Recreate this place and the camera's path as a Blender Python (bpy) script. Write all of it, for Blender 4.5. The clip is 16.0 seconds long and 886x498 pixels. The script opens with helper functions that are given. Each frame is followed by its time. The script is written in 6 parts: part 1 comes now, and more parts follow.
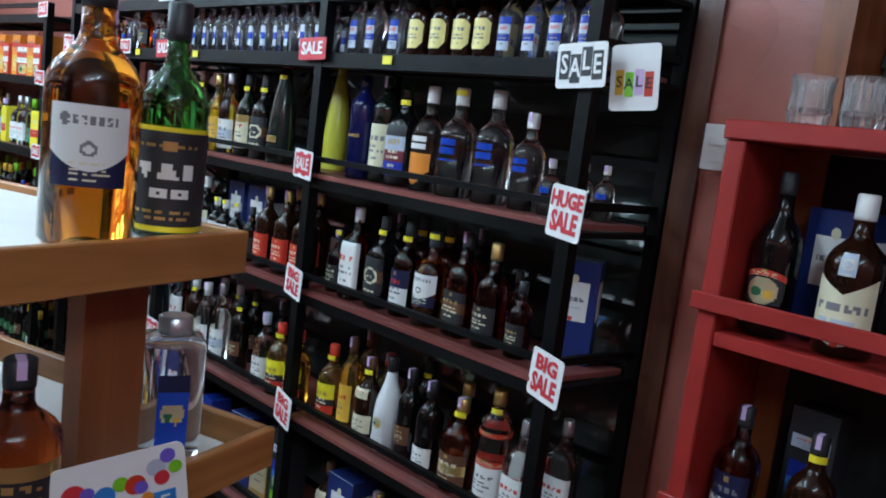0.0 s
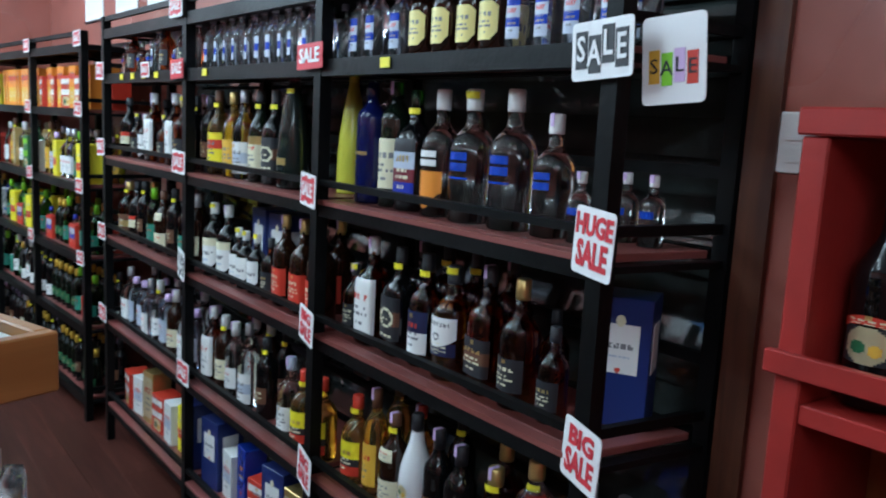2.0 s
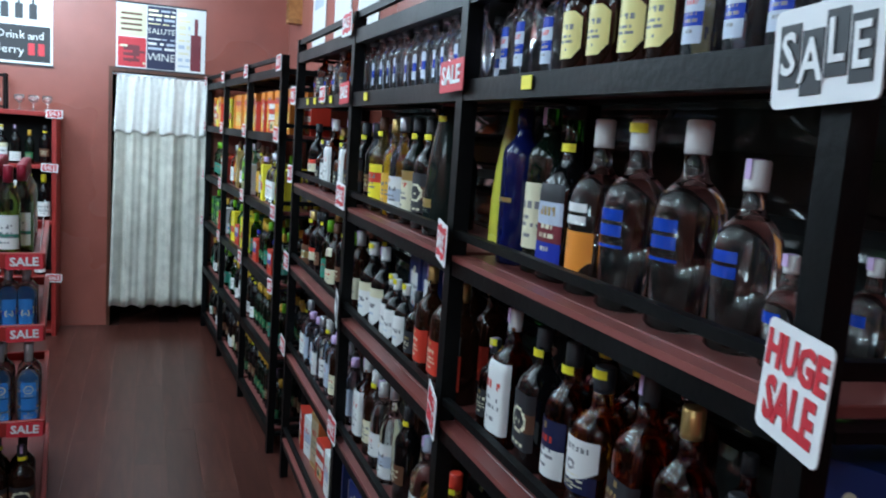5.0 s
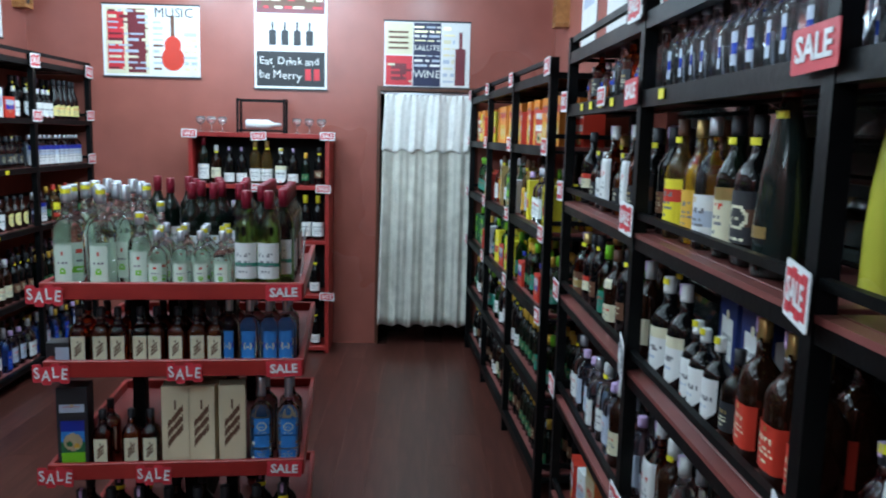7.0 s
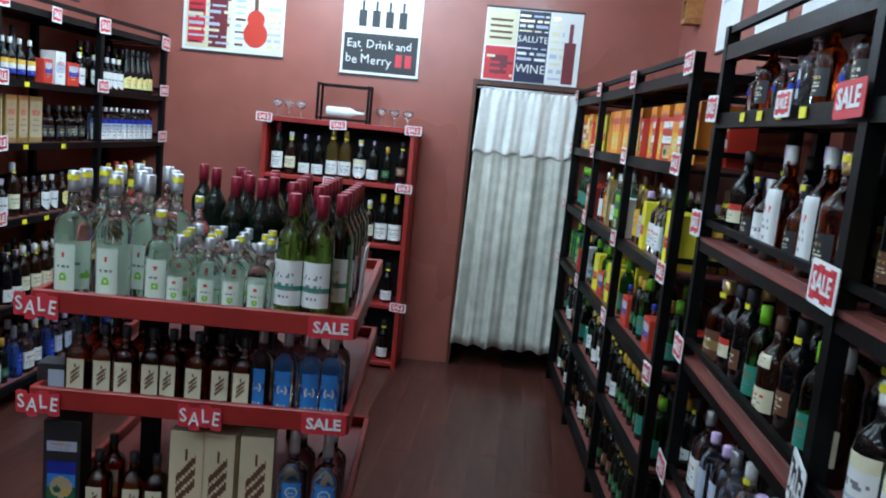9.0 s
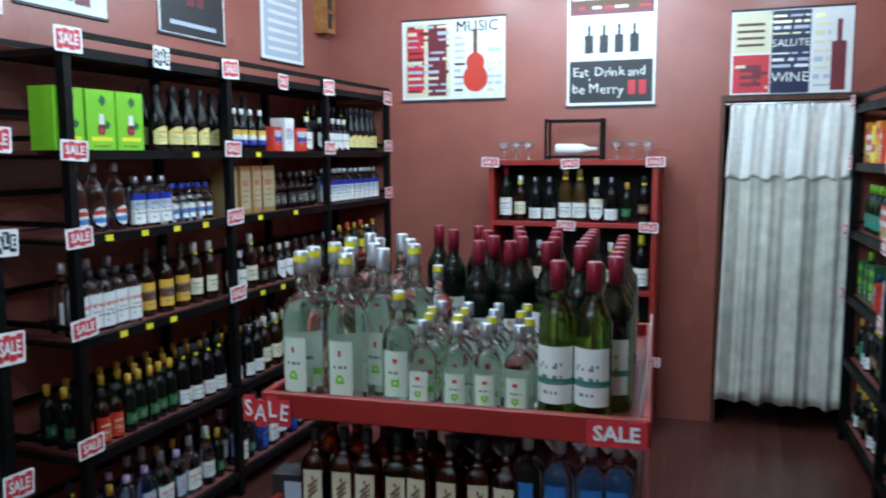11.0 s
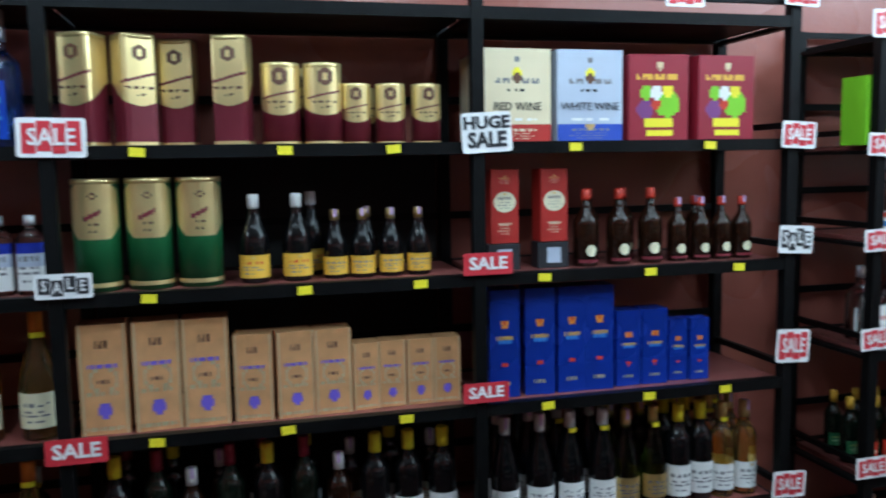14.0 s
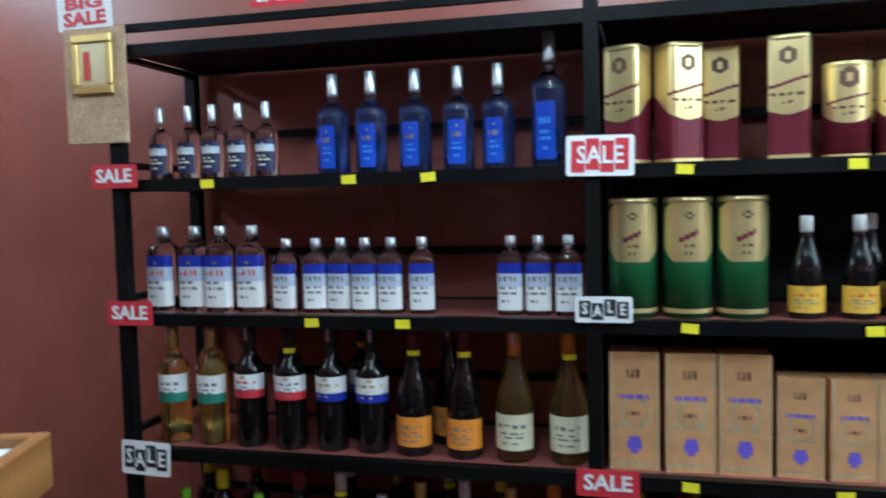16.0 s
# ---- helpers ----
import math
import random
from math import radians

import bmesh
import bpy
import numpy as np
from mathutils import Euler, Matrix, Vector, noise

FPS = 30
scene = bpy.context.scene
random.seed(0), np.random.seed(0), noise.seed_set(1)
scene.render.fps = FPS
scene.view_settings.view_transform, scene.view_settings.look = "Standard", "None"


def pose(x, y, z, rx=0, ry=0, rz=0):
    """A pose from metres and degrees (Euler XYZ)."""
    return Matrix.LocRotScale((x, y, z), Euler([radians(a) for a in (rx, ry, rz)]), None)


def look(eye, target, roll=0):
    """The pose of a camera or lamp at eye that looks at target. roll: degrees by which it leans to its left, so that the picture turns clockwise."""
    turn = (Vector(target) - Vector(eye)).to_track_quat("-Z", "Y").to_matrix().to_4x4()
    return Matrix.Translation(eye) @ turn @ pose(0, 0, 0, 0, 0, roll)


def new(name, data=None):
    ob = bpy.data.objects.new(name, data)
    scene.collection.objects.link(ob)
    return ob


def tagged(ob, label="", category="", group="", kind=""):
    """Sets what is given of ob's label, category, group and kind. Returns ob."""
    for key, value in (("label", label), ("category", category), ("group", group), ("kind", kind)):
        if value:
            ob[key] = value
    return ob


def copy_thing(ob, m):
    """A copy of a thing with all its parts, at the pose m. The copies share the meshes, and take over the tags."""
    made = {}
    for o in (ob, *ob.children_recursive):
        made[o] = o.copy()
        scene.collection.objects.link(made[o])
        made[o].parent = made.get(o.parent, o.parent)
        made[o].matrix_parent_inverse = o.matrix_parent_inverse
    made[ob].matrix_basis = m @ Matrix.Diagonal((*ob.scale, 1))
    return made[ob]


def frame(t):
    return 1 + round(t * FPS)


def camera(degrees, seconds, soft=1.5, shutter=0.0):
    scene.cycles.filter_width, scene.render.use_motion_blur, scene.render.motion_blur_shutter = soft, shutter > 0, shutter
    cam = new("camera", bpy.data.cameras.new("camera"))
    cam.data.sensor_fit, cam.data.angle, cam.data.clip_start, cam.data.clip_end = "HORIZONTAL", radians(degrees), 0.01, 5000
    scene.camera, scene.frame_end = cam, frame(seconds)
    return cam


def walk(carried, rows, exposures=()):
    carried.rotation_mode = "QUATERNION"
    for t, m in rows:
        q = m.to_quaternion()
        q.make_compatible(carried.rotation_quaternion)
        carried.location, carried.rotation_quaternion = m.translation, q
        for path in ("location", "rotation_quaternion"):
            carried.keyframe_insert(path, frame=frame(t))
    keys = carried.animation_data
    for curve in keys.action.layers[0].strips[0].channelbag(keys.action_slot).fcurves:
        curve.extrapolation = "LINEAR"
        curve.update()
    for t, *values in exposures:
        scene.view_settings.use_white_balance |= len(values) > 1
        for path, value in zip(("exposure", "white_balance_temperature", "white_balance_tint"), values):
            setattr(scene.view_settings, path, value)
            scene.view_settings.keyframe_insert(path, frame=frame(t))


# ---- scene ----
cam = camera(57.8, 16.0, soft=1.9, shutter=0.35)
PATH = [
    (0, (-0.05, 0.765, 1.576), (-1.432, 2.184, 1.3), 7.1),
    (0.5, (-0.046, 0.84, 1.582), (-1.441, 2.245, 1.295), 6.1),
    (1, (-0.128, 0.973, 1.593), (-1.576, 2.323, 1.305), 5.9),
    (1.5, (-0.201, 1.091, 1.594), (-1.704, 2.389, 1.355), 3.5),
    (2, (-0.206, 1.197, 1.626), (-1.759, 2.421, 1.325), 3.0),
    (2.5, (-0.186, 1.3, 1.62), (-1.909, 2.271, 1.321), 3.5),
    (3, (-0.225, 1.361, 1.607), (-1.99, 2.237, 1.262), 3.8),
    (3.2, (-0.274, 1.414, 1.615), (-2.037, 2.278, 1.235), 3.6),
    (5.3, (-0.609, 1.67, 1.665), (-2.49, 2.302, 1.411), 4.3),
    (5.5, (-0.677, 1.684, 1.661), (-2.583, 2.213, 1.362), 4.3),
    (6, (-0.831, 1.694, 1.658), (-2.782, 2.016, 1.356), 3.1),
    (6.5, (-0.928, 1.693, 1.664), (-2.9, 1.876, 1.384), 2.2),
    (7, (-1.01, 1.694, 1.657), (-2.989, 1.76, 1.377), 1.4),
    (7.5, (-1.163, 1.744, 1.671), (-3.141, 1.642, 1.396), 3.5),
    (8, (-1.268, 1.753, 1.659), (-3.24, 1.578, 1.373), 4.0),
    (8.2, (-1.357, 1.728, 1.66), (-3.333, 1.619, 1.365), 5.2),
    (10.5, (-2.004, 1.554, 1.671), (-3.937, 1.115, 1.406), 2.9),
    (11, (-2.106, 1.448, 1.679), (-3.976, 0.777, 1.445), -0.3),
    (11.5, (-2.229, 1.471, 1.675), (-3.981, 0.53, 1.465), -0.3),
    (12, (-2.317, 1.525, 1.686), (-3.852, 0.258, 1.488), -0.2),
    (12.5, (-2.357, 1.526, 1.669), (-3.669, 0.031, 1.457), -0.8),
    (13, (-2.358, 1.479, 1.668), (-3.431, -0.193, 1.437), -1.1),
    (13.5, (-2.356, 1.464, 1.669), (-3.153, -0.357, 1.444), -0.6),
    (14, (-2.329, 1.452, 1.661), (-2.811, -0.478, 1.451), -1.0),
    (14.5, (-2.287, 1.455, 1.668), (-2.506, -0.524, 1.465), -0.0),
    (15, (-2.214, 1.396, 1.657), (-2.156, -0.593, 1.448), 0.7),
    (15.5, (-2.09, 1.314, 1.644), (-1.808, -0.657, 1.462), 0.1),
    (16, (-1.978, 1.237, 1.65), (-1.488, -0.694, 1.524), -1.4),
]

EXPOSURES = [(0.0, 0.34), (3.0, 0.34), (5.5, 0.08), (8.0, -0.1), (10.5, -0.18), (12.0, -0.27), (13.0, -0.18), (14.0, 0.0), (15.0, 0.25), (16.0, 0.22)]
walk(cam, [(t, look(eye, target, roll)) for t, eye, target, roll in PATH], EXPOSURES)

# ---------------- light ----------------
world = bpy.data.worlds.new("world")
scene.world = world
world.use_nodes = True
world.node_tree.nodes["Background"].inputs[0].default_value = (0.02, 0.022, 0.025, 1)
world.node_tree.nodes["Background"].inputs[1].default_value = 0.3
LAMP_POWER = 8.6
LAMP_PLACES = [(0.95, -0.5), (0.95, 0.1), (0.95, 0.7)] + [(x, y) for x in (-1.7, -3.1, -4.5, -5.6, -6.5) for y in (-0.15, 0.4, 0.95)] + [(-5.9, 1.75)]
CEILING = 2.95


# ---------------- materials ----------------
def nodes_of(m):
    m.use_nodes = True
    return m.node_tree.nodes, m.node_tree.links, m.node_tree.nodes["Principled BSDF"]


def mat(name, color, rough=0.5, metal=0.0, vary=0.12, scale=8.0, bump=0.0, bump_scale=60.0, coat=0.0, per_object=0.0, stretch=(1, 1, 1)):
    m = bpy.data.materials.new(name)
    nodes, links, b = nodes_of(m)
    b.inputs["Roughness"].default_value = rough
    b.inputs["Metallic"].default_value = metal
    b.inputs["Coat Weight"].default_value = coat
    b.inputs["Base Color"].default_value = (*color, 1)
    if vary or per_object or bump:
        co = nodes.new("ShaderNodeTexCoord")
        mp = nodes.new("ShaderNodeMapping")
        mp.inputs["Scale"].default_value = stretch
        links.new(co.outputs["Object"], mp.inputs["Vector"])
    if vary:
        n1 = nodes.new("ShaderNodeTexNoise")
        n1.inputs["Scale"].default_value = scale
        n1.inputs["Detail"].default_value = 6
        n2 = nodes.new("ShaderNodeTexNoise")
        n2.inputs["Scale"].default_value = scale * 0.17
        n2.inputs["Detail"].default_value = 3
        links.new(mp.outputs[0], n1.inputs["Vector"])
        links.new(mp.outputs[0], n2.inputs["Vector"])
        add = nodes.new("ShaderNodeMath")
        add.operation = "ADD"
        links.new(n1.outputs["Fac"], add.inputs[0])
        links.new(n2.outputs["Fac"], add.inputs[1])
        ramp = nodes.new("ShaderNodeMapRange")
        ramp.inputs["From Min"].default_value = 0.6
        ramp.inputs["From Max"].default_value = 1.4
        ramp.inputs["To Min"].default_value = 1 - vary * 1.6
        ramp.inputs["To Max"].default_value = 1 + vary * 1.6
        links.new(add.outputs[0], ramp.inputs["Value"])
        hsv = nodes.new("ShaderNodeHueSaturation")
        hsv.inputs["Color"].default_value = (*color, 1)
        links.new(ramp.outputs[0], hsv.inputs["Value"])
        last = hsv
        if per_object:
            oi = nodes.new("ShaderNodeObjectInfo")
            r2 = nodes.new("ShaderNodeMapRange")
            r2.inputs["To Min"].default_value = 1 - per_object
            r2.inputs["To Max"].default_value = 1 + per_object
            links.new(oi.outputs["Random"], r2.inputs["Value"])
            h2 = nodes.new("ShaderNodeHueSaturation")
            links.new(hsv.outputs[0], h2.inputs["Color"])
            links.new(r2.outputs[0], h2.inputs["Value"])
            last = h2
        links.new(last.outputs[0], b.inputs["Base Color"])
        rr = nodes.new("ShaderNodeMapRange")
        rr.inputs["From Min"].default_value = 0.3
        rr.inputs["From Max"].default_value = 0.7
        rr.inputs["To Min"].default_value = rough if rough < 0.2 else rough - 0.08
        rr.inputs["To Max"].default_value = rough if rough < 0.2 else min(1, rough + 0.1)
        links.new(n2.outputs["Fac"], rr.inputs["Value"])
        links.new(rr.outputs[0], b.inputs["Roughness"])
    if bump:
        nb = nodes.new("ShaderNodeTexNoise")
        nb.inputs["Scale"].default_value = bump_scale
        nb.inputs["Detail"].default_value = 4
        links.new(mp.outputs[0], nb.inputs["Vector"])
        bp = nodes.new("ShaderNodeBump")
        bp.inputs["Strength"].default_value = bump
        bp.inputs["Distance"].default_value = 0.004
        links.new(nb.outputs["Fac"], bp.inputs["Height"])
        links.new(bp.outputs[0], b.inputs["Normal"])
    return m


def glass(name, color, trans=1.0, rough=0.008, ior=1.5):
    m = bpy.data.materials.new(name)
    nodes, links, b = nodes_of(m)
    b.inputs["Base Color"].default_value = (*color, 1)
    b.inputs["Roughness"].default_value = rough
    b.inputs["Transmission Weight"].default_value = trans
    b.inputs["IOR"].default_value = ior
    return m


def wood(name, dark, light, axis=0, rough=0.4, scale=6.0):
    m = bpy.data.materials.new(name)
    nodes, links, b = nodes_of(m)
    co = nodes.new("ShaderNodeTexCoord")
    mp = nodes.new("ShaderNodeMapping")
    sc = [scale * 4, scale * 4, scale * 4]
    sc[axis] = scale * 0.35
    mp.inputs["Scale"].default_value = sc
    links.new(co.outputs["Object"], mp.inputs["Vector"])
    n = nodes.new("ShaderNodeTexNoise")
    n.inputs["Scale"].default_value = 1.0
    n.inputs["Detail"].default_value = 8
    n.inputs["Distortion"].default_value = 1.2
    links.new(mp.outputs[0], n.inputs["Vector"])
    r = nodes.new("ShaderNodeValToRGB")
    r.color_ramp.elements[0].position, r.color_ramp.elements[1].position = 0.32, 0.68
    r.color_ramp.elements[0].color, r.color_ramp.elements[1].color = (*dark, 1), (*light, 1)
    links.new(n.outputs["Fac"], r.inputs["Fac"])
    oi = nodes.new("ShaderNodeObjectInfo")
    mr = nodes.new("ShaderNodeMapRange")
    mr.inputs["To Min"].default_value, mr.inputs["To Max"].default_value = 0.85, 1.15
    links.new(oi.outputs["Random"], mr.inputs["Value"])
    h = nodes.new("ShaderNodeHueSaturation")
    links.new(r.outputs[0], h.inputs["Color"])
    links.new(mr.outputs[0], h.inputs["Value"])
    links.new(h.outputs[0], b.inputs["Base Color"])
    bp = nodes.new("ShaderNodeBump")
    bp.inputs["Strength"].default_value = 0.25
    bp.inputs["Distance"].default_value = 0.002
    links.new(n.outputs["Fac"], bp.inputs["Height"])
    links.new(bp.outputs[0], b.inputs["Normal"])
    b.inputs["Roughness"].default_value = rough
    return m


def lamp_mat(name, strength):
    m = bpy.data.materials.new(name)
    nodes, links, b = nodes_of(m)
    b.inputs["Emission Color"].default_value = (0.71, 1.0, 1.2, 1)
    b.inputs["Emission Strength"].default_value = strength
    return m


M = {}
M["wall"] = mat("terracotta_wall_paint", (0.32, 0.094, 0.07), 0.3, vary=0.10, scale=5, bump=0.15, bump_scale=45)
M["ceiling"] = mat("white_ceiling_paint", (0.72, 0.70, 0.67), 0.8, vary=0.05)
M["floor"] = wood("red_brown_floor_plank", (0.052, 0.015, 0.011), (0.112, 0.036, 0.026), 0, 0.28, 5)
M["floor_joint"] = mat("floor_joint", (0.045, 0.014, 0.01), 0.7)
M["steel"] = mat("black_painted_steel", (0.0035, 0.0037, 0.004), 0.45, vary=0.3, scale=14, bump=0.2)
M["steel"].node_tree.nodes["Principled BSDF"].inputs["Specular IOR Level"].default_value = 0.14
M["board"] = mat("red_shelf_board", (0.21, 0.058, 0.05), 0.4, vary=0.15, scale=9, per_object=0.1)
M["redpaint"] = mat("red_painted_wood", (0.33, 0.022, 0.018), 0.38, vary=0.14, scale=10, bump=0.15)
M["darkred"] = mat("dark_red_painted_wood", (0.22, 0.02, 0.016), 0.4, vary=0.14, scale=10, bump=0.15)
M["darkwood"] = wood("dark_brown_trim_wood", (0.06, 0.018, 0.01), (0.12, 0.04, 0.02), 2, 0.35)
M["orangewood"] = wood("orange_brown_trim_wood", (0.17, 0.045, 0.012), (0.28, 0.08, 0.025), 2, 0.35)
M["oak"] = wood("golden_oak_laminate", (0.28, 0.105, 0.03), (0.44, 0.19, 0.06), 0, 0.4, 5)
M["oak_y"] = wood("golden_oak_laminate_end", (0.28, 0.105, 0.03), (0.44, 0.19, 0.06), 1, 0.4, 5)
M["legwood"] = wood("reddish_leg_wood", (0.22, 0.065, 0.02), (0.32, 0.1, 0.035), 2, 0.4, 5)
M["curtain"] = mat("cream_curtain_cloth", (0.6, 0.58, 0.51), 0.9, vary=0.2, scale=11, bump=0.3, bump_scale=200)
M["lace"] = mat("white_curtain_valance", (0.76, 0.75, 0.72), 0.75, vary=0.08, scale=30)
# flat black that puts the dark of openings and recesses into the colour
M["black"] = mat("flat_black_dark_fill", (0.006, 0.006, 0.006), 0.8)
M["white"] = mat("white_card", (0.8, 0.79, 0.79), 0.55, vary=0.03)
M["pink"] = mat("red_print", (0.62, 0.03, 0.045), 0.5, vary=0.05)
M["ink"] = mat("black_print", (0.02, 0.02, 0.024), 0.5, vary=0.1)
M["yellow"] = mat("yellow_sticker", (0.85, 0.72, 0.03), 0.5, vary=0.04)
M["lilac"] = mat("lilac_tax_strip", (0.62, 0.42, 0.68), 0.5, vary=0.1)
M["cream"] = mat("cream_label", (0.72, 0.66, 0.46), 0.5, vary=0.06)
M["paper"] = mat("white_label", (0.76, 0.75, 0.73), 0.5, vary=0.05)
M["gold"] = mat("gold_foil", (0.72, 0.52, 0.2), 0.3, 0.8, vary=0.1)
M["palegold"] = mat("pale_gold_foil", (0.78, 0.68, 0.42), 0.3, 0.6, vary=0.1)
M["silver"] = mat("silver_cap", (0.6, 0.62, 0.66), 0.3, 0.8, vary=0.08)
M["maroon"] = mat("maroon_print", (0.17, 0.02, 0.03), 0.4, vary=0.1)
M["redlabel"] = mat("red_label", (0.6, 0.04, 0.02), 0.45, vary=0.06)
M["orange"] = mat("orange_label", (0.8, 0.26, 0.03), 0.45, vary=0.06)
M["amberlabel"] = mat("golden_yellow_label", (0.75, 0.42, 0.05), 0.45, vary=0.08)
M["blue"] = mat("deep_blue_print", (0.012, 0.03, 0.32), 0.35, vary=0.1)
M["sky"] = mat("sky_blue_label", (0.03, 0.22, 0.6), 0.4, vary=0.1)
M["navy"] = mat("navy_print", (0.012, 0.016, 0.06), 0.4, vary=0.1)
M["grey"] = mat("pale_grey_blue_print", (0.45, 0.5, 0.6), 0.5, vary=0.06)
M["green"] = mat("green_print", (0.02, 0.13, 0.05), 0.4, vary=0.1)
M["teal"] = mat("teal_band", (0.02, 0.22, 0.15), 0.45)
M["lime"] = mat("lime_green_print", (0.2, 0.55, 0.02), 0.45, vary=0.05)
M["brown"] = mat("brown_print", (0.13, 0.05, 0.025), 0.5, vary=0.1)
M["copper"] = mat("copper_foil_card", (0.78, 0.4, 0.18), 0.32, 0.3, vary=0.16, scale=20)
M["purple"] = mat("violet_print", (0.16, 0.1, 0.55), 0.4)
M["whiteglaze"] = mat("white_glazed_bottle", (0.75, 0.75, 0.76), 0.15, vary=0.03)
M["blackglaze"] = mat("black_glossy_bottle", (0.004, 0.004, 0.0045), 0.03, vary=0.2)
M["darkmatte"] = mat("dark_green_grey_bottle", (0.012, 0.018, 0.016), 0.08, vary=0.2)
M["yellowglaze"] = mat("yellow_lacquered_bottle", (0.55, 0.52, 0.06), 0.25, vary=0.06)
M["clear"] = glass("clear_glass", (0.96, 0.985, 0.98), 1.0)
M["clearblue"] = glass("blue_tinted_glass", (0.7, 0.82, 0.98), 1.0)
M["palegreen"] = glass("pale_green_glass", (0.89, 0.965, 0.91), 1.0)
M["amber"] = glass("amber_spirit_glass", (0.85, 0.3, 0.03), 1.0)
M["rust"] = glass("dark_amber_spirit_glass", (0.34, 0.055, 0.01), 1.0)
M["golden"] = glass("golden_spirit_glass", (0.96, 0.66, 0.2), 0.97)
M["greenglass"] = glass("green_glass", (0.06, 0.34, 0.07), 1.0)
M["olive"] = glass("olive_wine_glass", (0.15, 0.24, 0.035), 1.0)
M["darkgreen"] = mat("dark_green_wine_bottle", (0.004, 0.008, 0.005), 0.03, vary=0.2)
M["blueglaze"] = mat("cobalt_bottle", (0.004, 0.007, 0.06), 0.1, vary=0.2)
M["brownglass"] = mat("brown_dark_bottle", (0.018, 0.006, 0.003), 0.03, vary=0.2)
M["greyink"] = mat("grey_print", (0.2, 0.19, 0.2), 0.5)
for shiny in ("blackglaze", "darkgreen", "brownglass", "blueglaze", "whiteglaze"):
    M[shiny].node_tree.nodes["Principled BSDF"].inputs["Specular IOR Level"].default_value = 0.5
    M[shiny].node_tree.nodes["Principled BSDF"].inputs["Coat Weight"].default_value = 0.0
M["crimson"] = mat("crimson_carton", (0.3, 0.018, 0.035), 0.4, vary=0.1)
M["tubegold"] = mat("bright_gold_foil_card", (0.86, 0.68, 0.32), 0.3, 0.75, vary=0.06, scale=12)
M["tubemaroon"] = mat("satin_maroon_card", (0.16, 0.018, 0.03), 0.3, 0.25, vary=0.08, scale=12)
M["tubegreen"] = mat("satin_green_card", (0.012, 0.12, 0.04), 0.3, 0.2, vary=0.08, scale=12)
M["creamcard"] = mat("cream_carton_card", (0.72, 0.6, 0.4), 0.45, vary=0.06)
M["redcard"] = mat("red_carton_card", (0.42, 0.025, 0.02), 0.4, vary=0.08)
M["royal"] = mat("royal_blue_print", (0.02, 0.07, 0.42), 0.4, vary=0.06)
M["navyblue"] = mat("dark_blue_carton_card", (0.012, 0.028, 0.14), 0.35, vary=0.08)
M["blueprint"] = mat("glossy_blue_print", (0.012, 0.06, 0.42), 0.12, vary=0.1, coat=0.4)
M["violetprint"] = mat("grape_purple_print", (0.2, 0.05, 0.2), 0.45, vary=0.1)
M["palelabel"] = mat("pale_green_white_label", (0.66, 0.74, 0.62), 0.4, vary=0.05)
M["clearpale"] = glass("pale_clear_glass", (0.93, 0.96, 0.99), 0.97)
M["bluefoil"] = mat("blue_foil_card", (0.008, 0.045, 0.4), 0.28, 0.35, vary=0.12)
M["paleyellow"] = mat("pale_yellow_label", (0.78, 0.66, 0.25), 0.5, vary=0.06)
M["capsule"] = mat("crimson_foil_capsule", (0.27, 0.015, 0.035), 0.3, 0.2, vary=0.08)
M["sapphireglass"] = glass("sapphire_blue_glass", (0.1, 0.3, 0.95), 0.97)
M["louvre"] = mat("dark_louvre_glass", (0.04, 0.047, 0.045), 0.06, vary=0.2, coat=0.5)
M["crystal"] = glass("cut_crystal", (0.97, 0.98, 0.985), 0.9, 0.01, 1.5)
M["straw"] = mat("woven_straw", (0.5, 0.33, 0.2), 0.8, vary=0.25, scale=90, bump=0.5, bump_scale=160)
M["bulb"] = lamp_mat("glowing_bulb", 11.0)
M["plastic"] = mat("white_switch_plastic", (0.75, 0.74, 0.72), 0.35, vary=0.03)


# ---------------- mesh helpers ----------------
def box(bm, x0, x1, y0, y1, z0, z1, mi=0):
    v = [bm.verts.new(p) for p in ((x0, y0, z0), (x1, y0, z0), (x1, y1, z0), (x0, y1, z0), (x0, y0, z1), (x1, y0, z1), (x1, y1, z1), (x0, y1, z1))]
    for q in ((0, 3, 2, 1), (4, 5, 6, 7), (0, 1, 5, 4), (1, 2, 6, 5), (2, 3, 7, 6), (3, 0, 4, 7)):
        f = bm.faces.new([v[i] for i in q])
        f.material_index = mi


def boxed(x0, x1, y0, y1, z0, z1, bevel=0.0):
    bm = bmesh.new()
    box(bm, x0, x1, y0, y1, z0, z1)
    if bevel:
        bmesh.ops.bevel(bm, geom=list(bm.edges), offset=bevel, segments=1, affect="EDGES")
    return bm


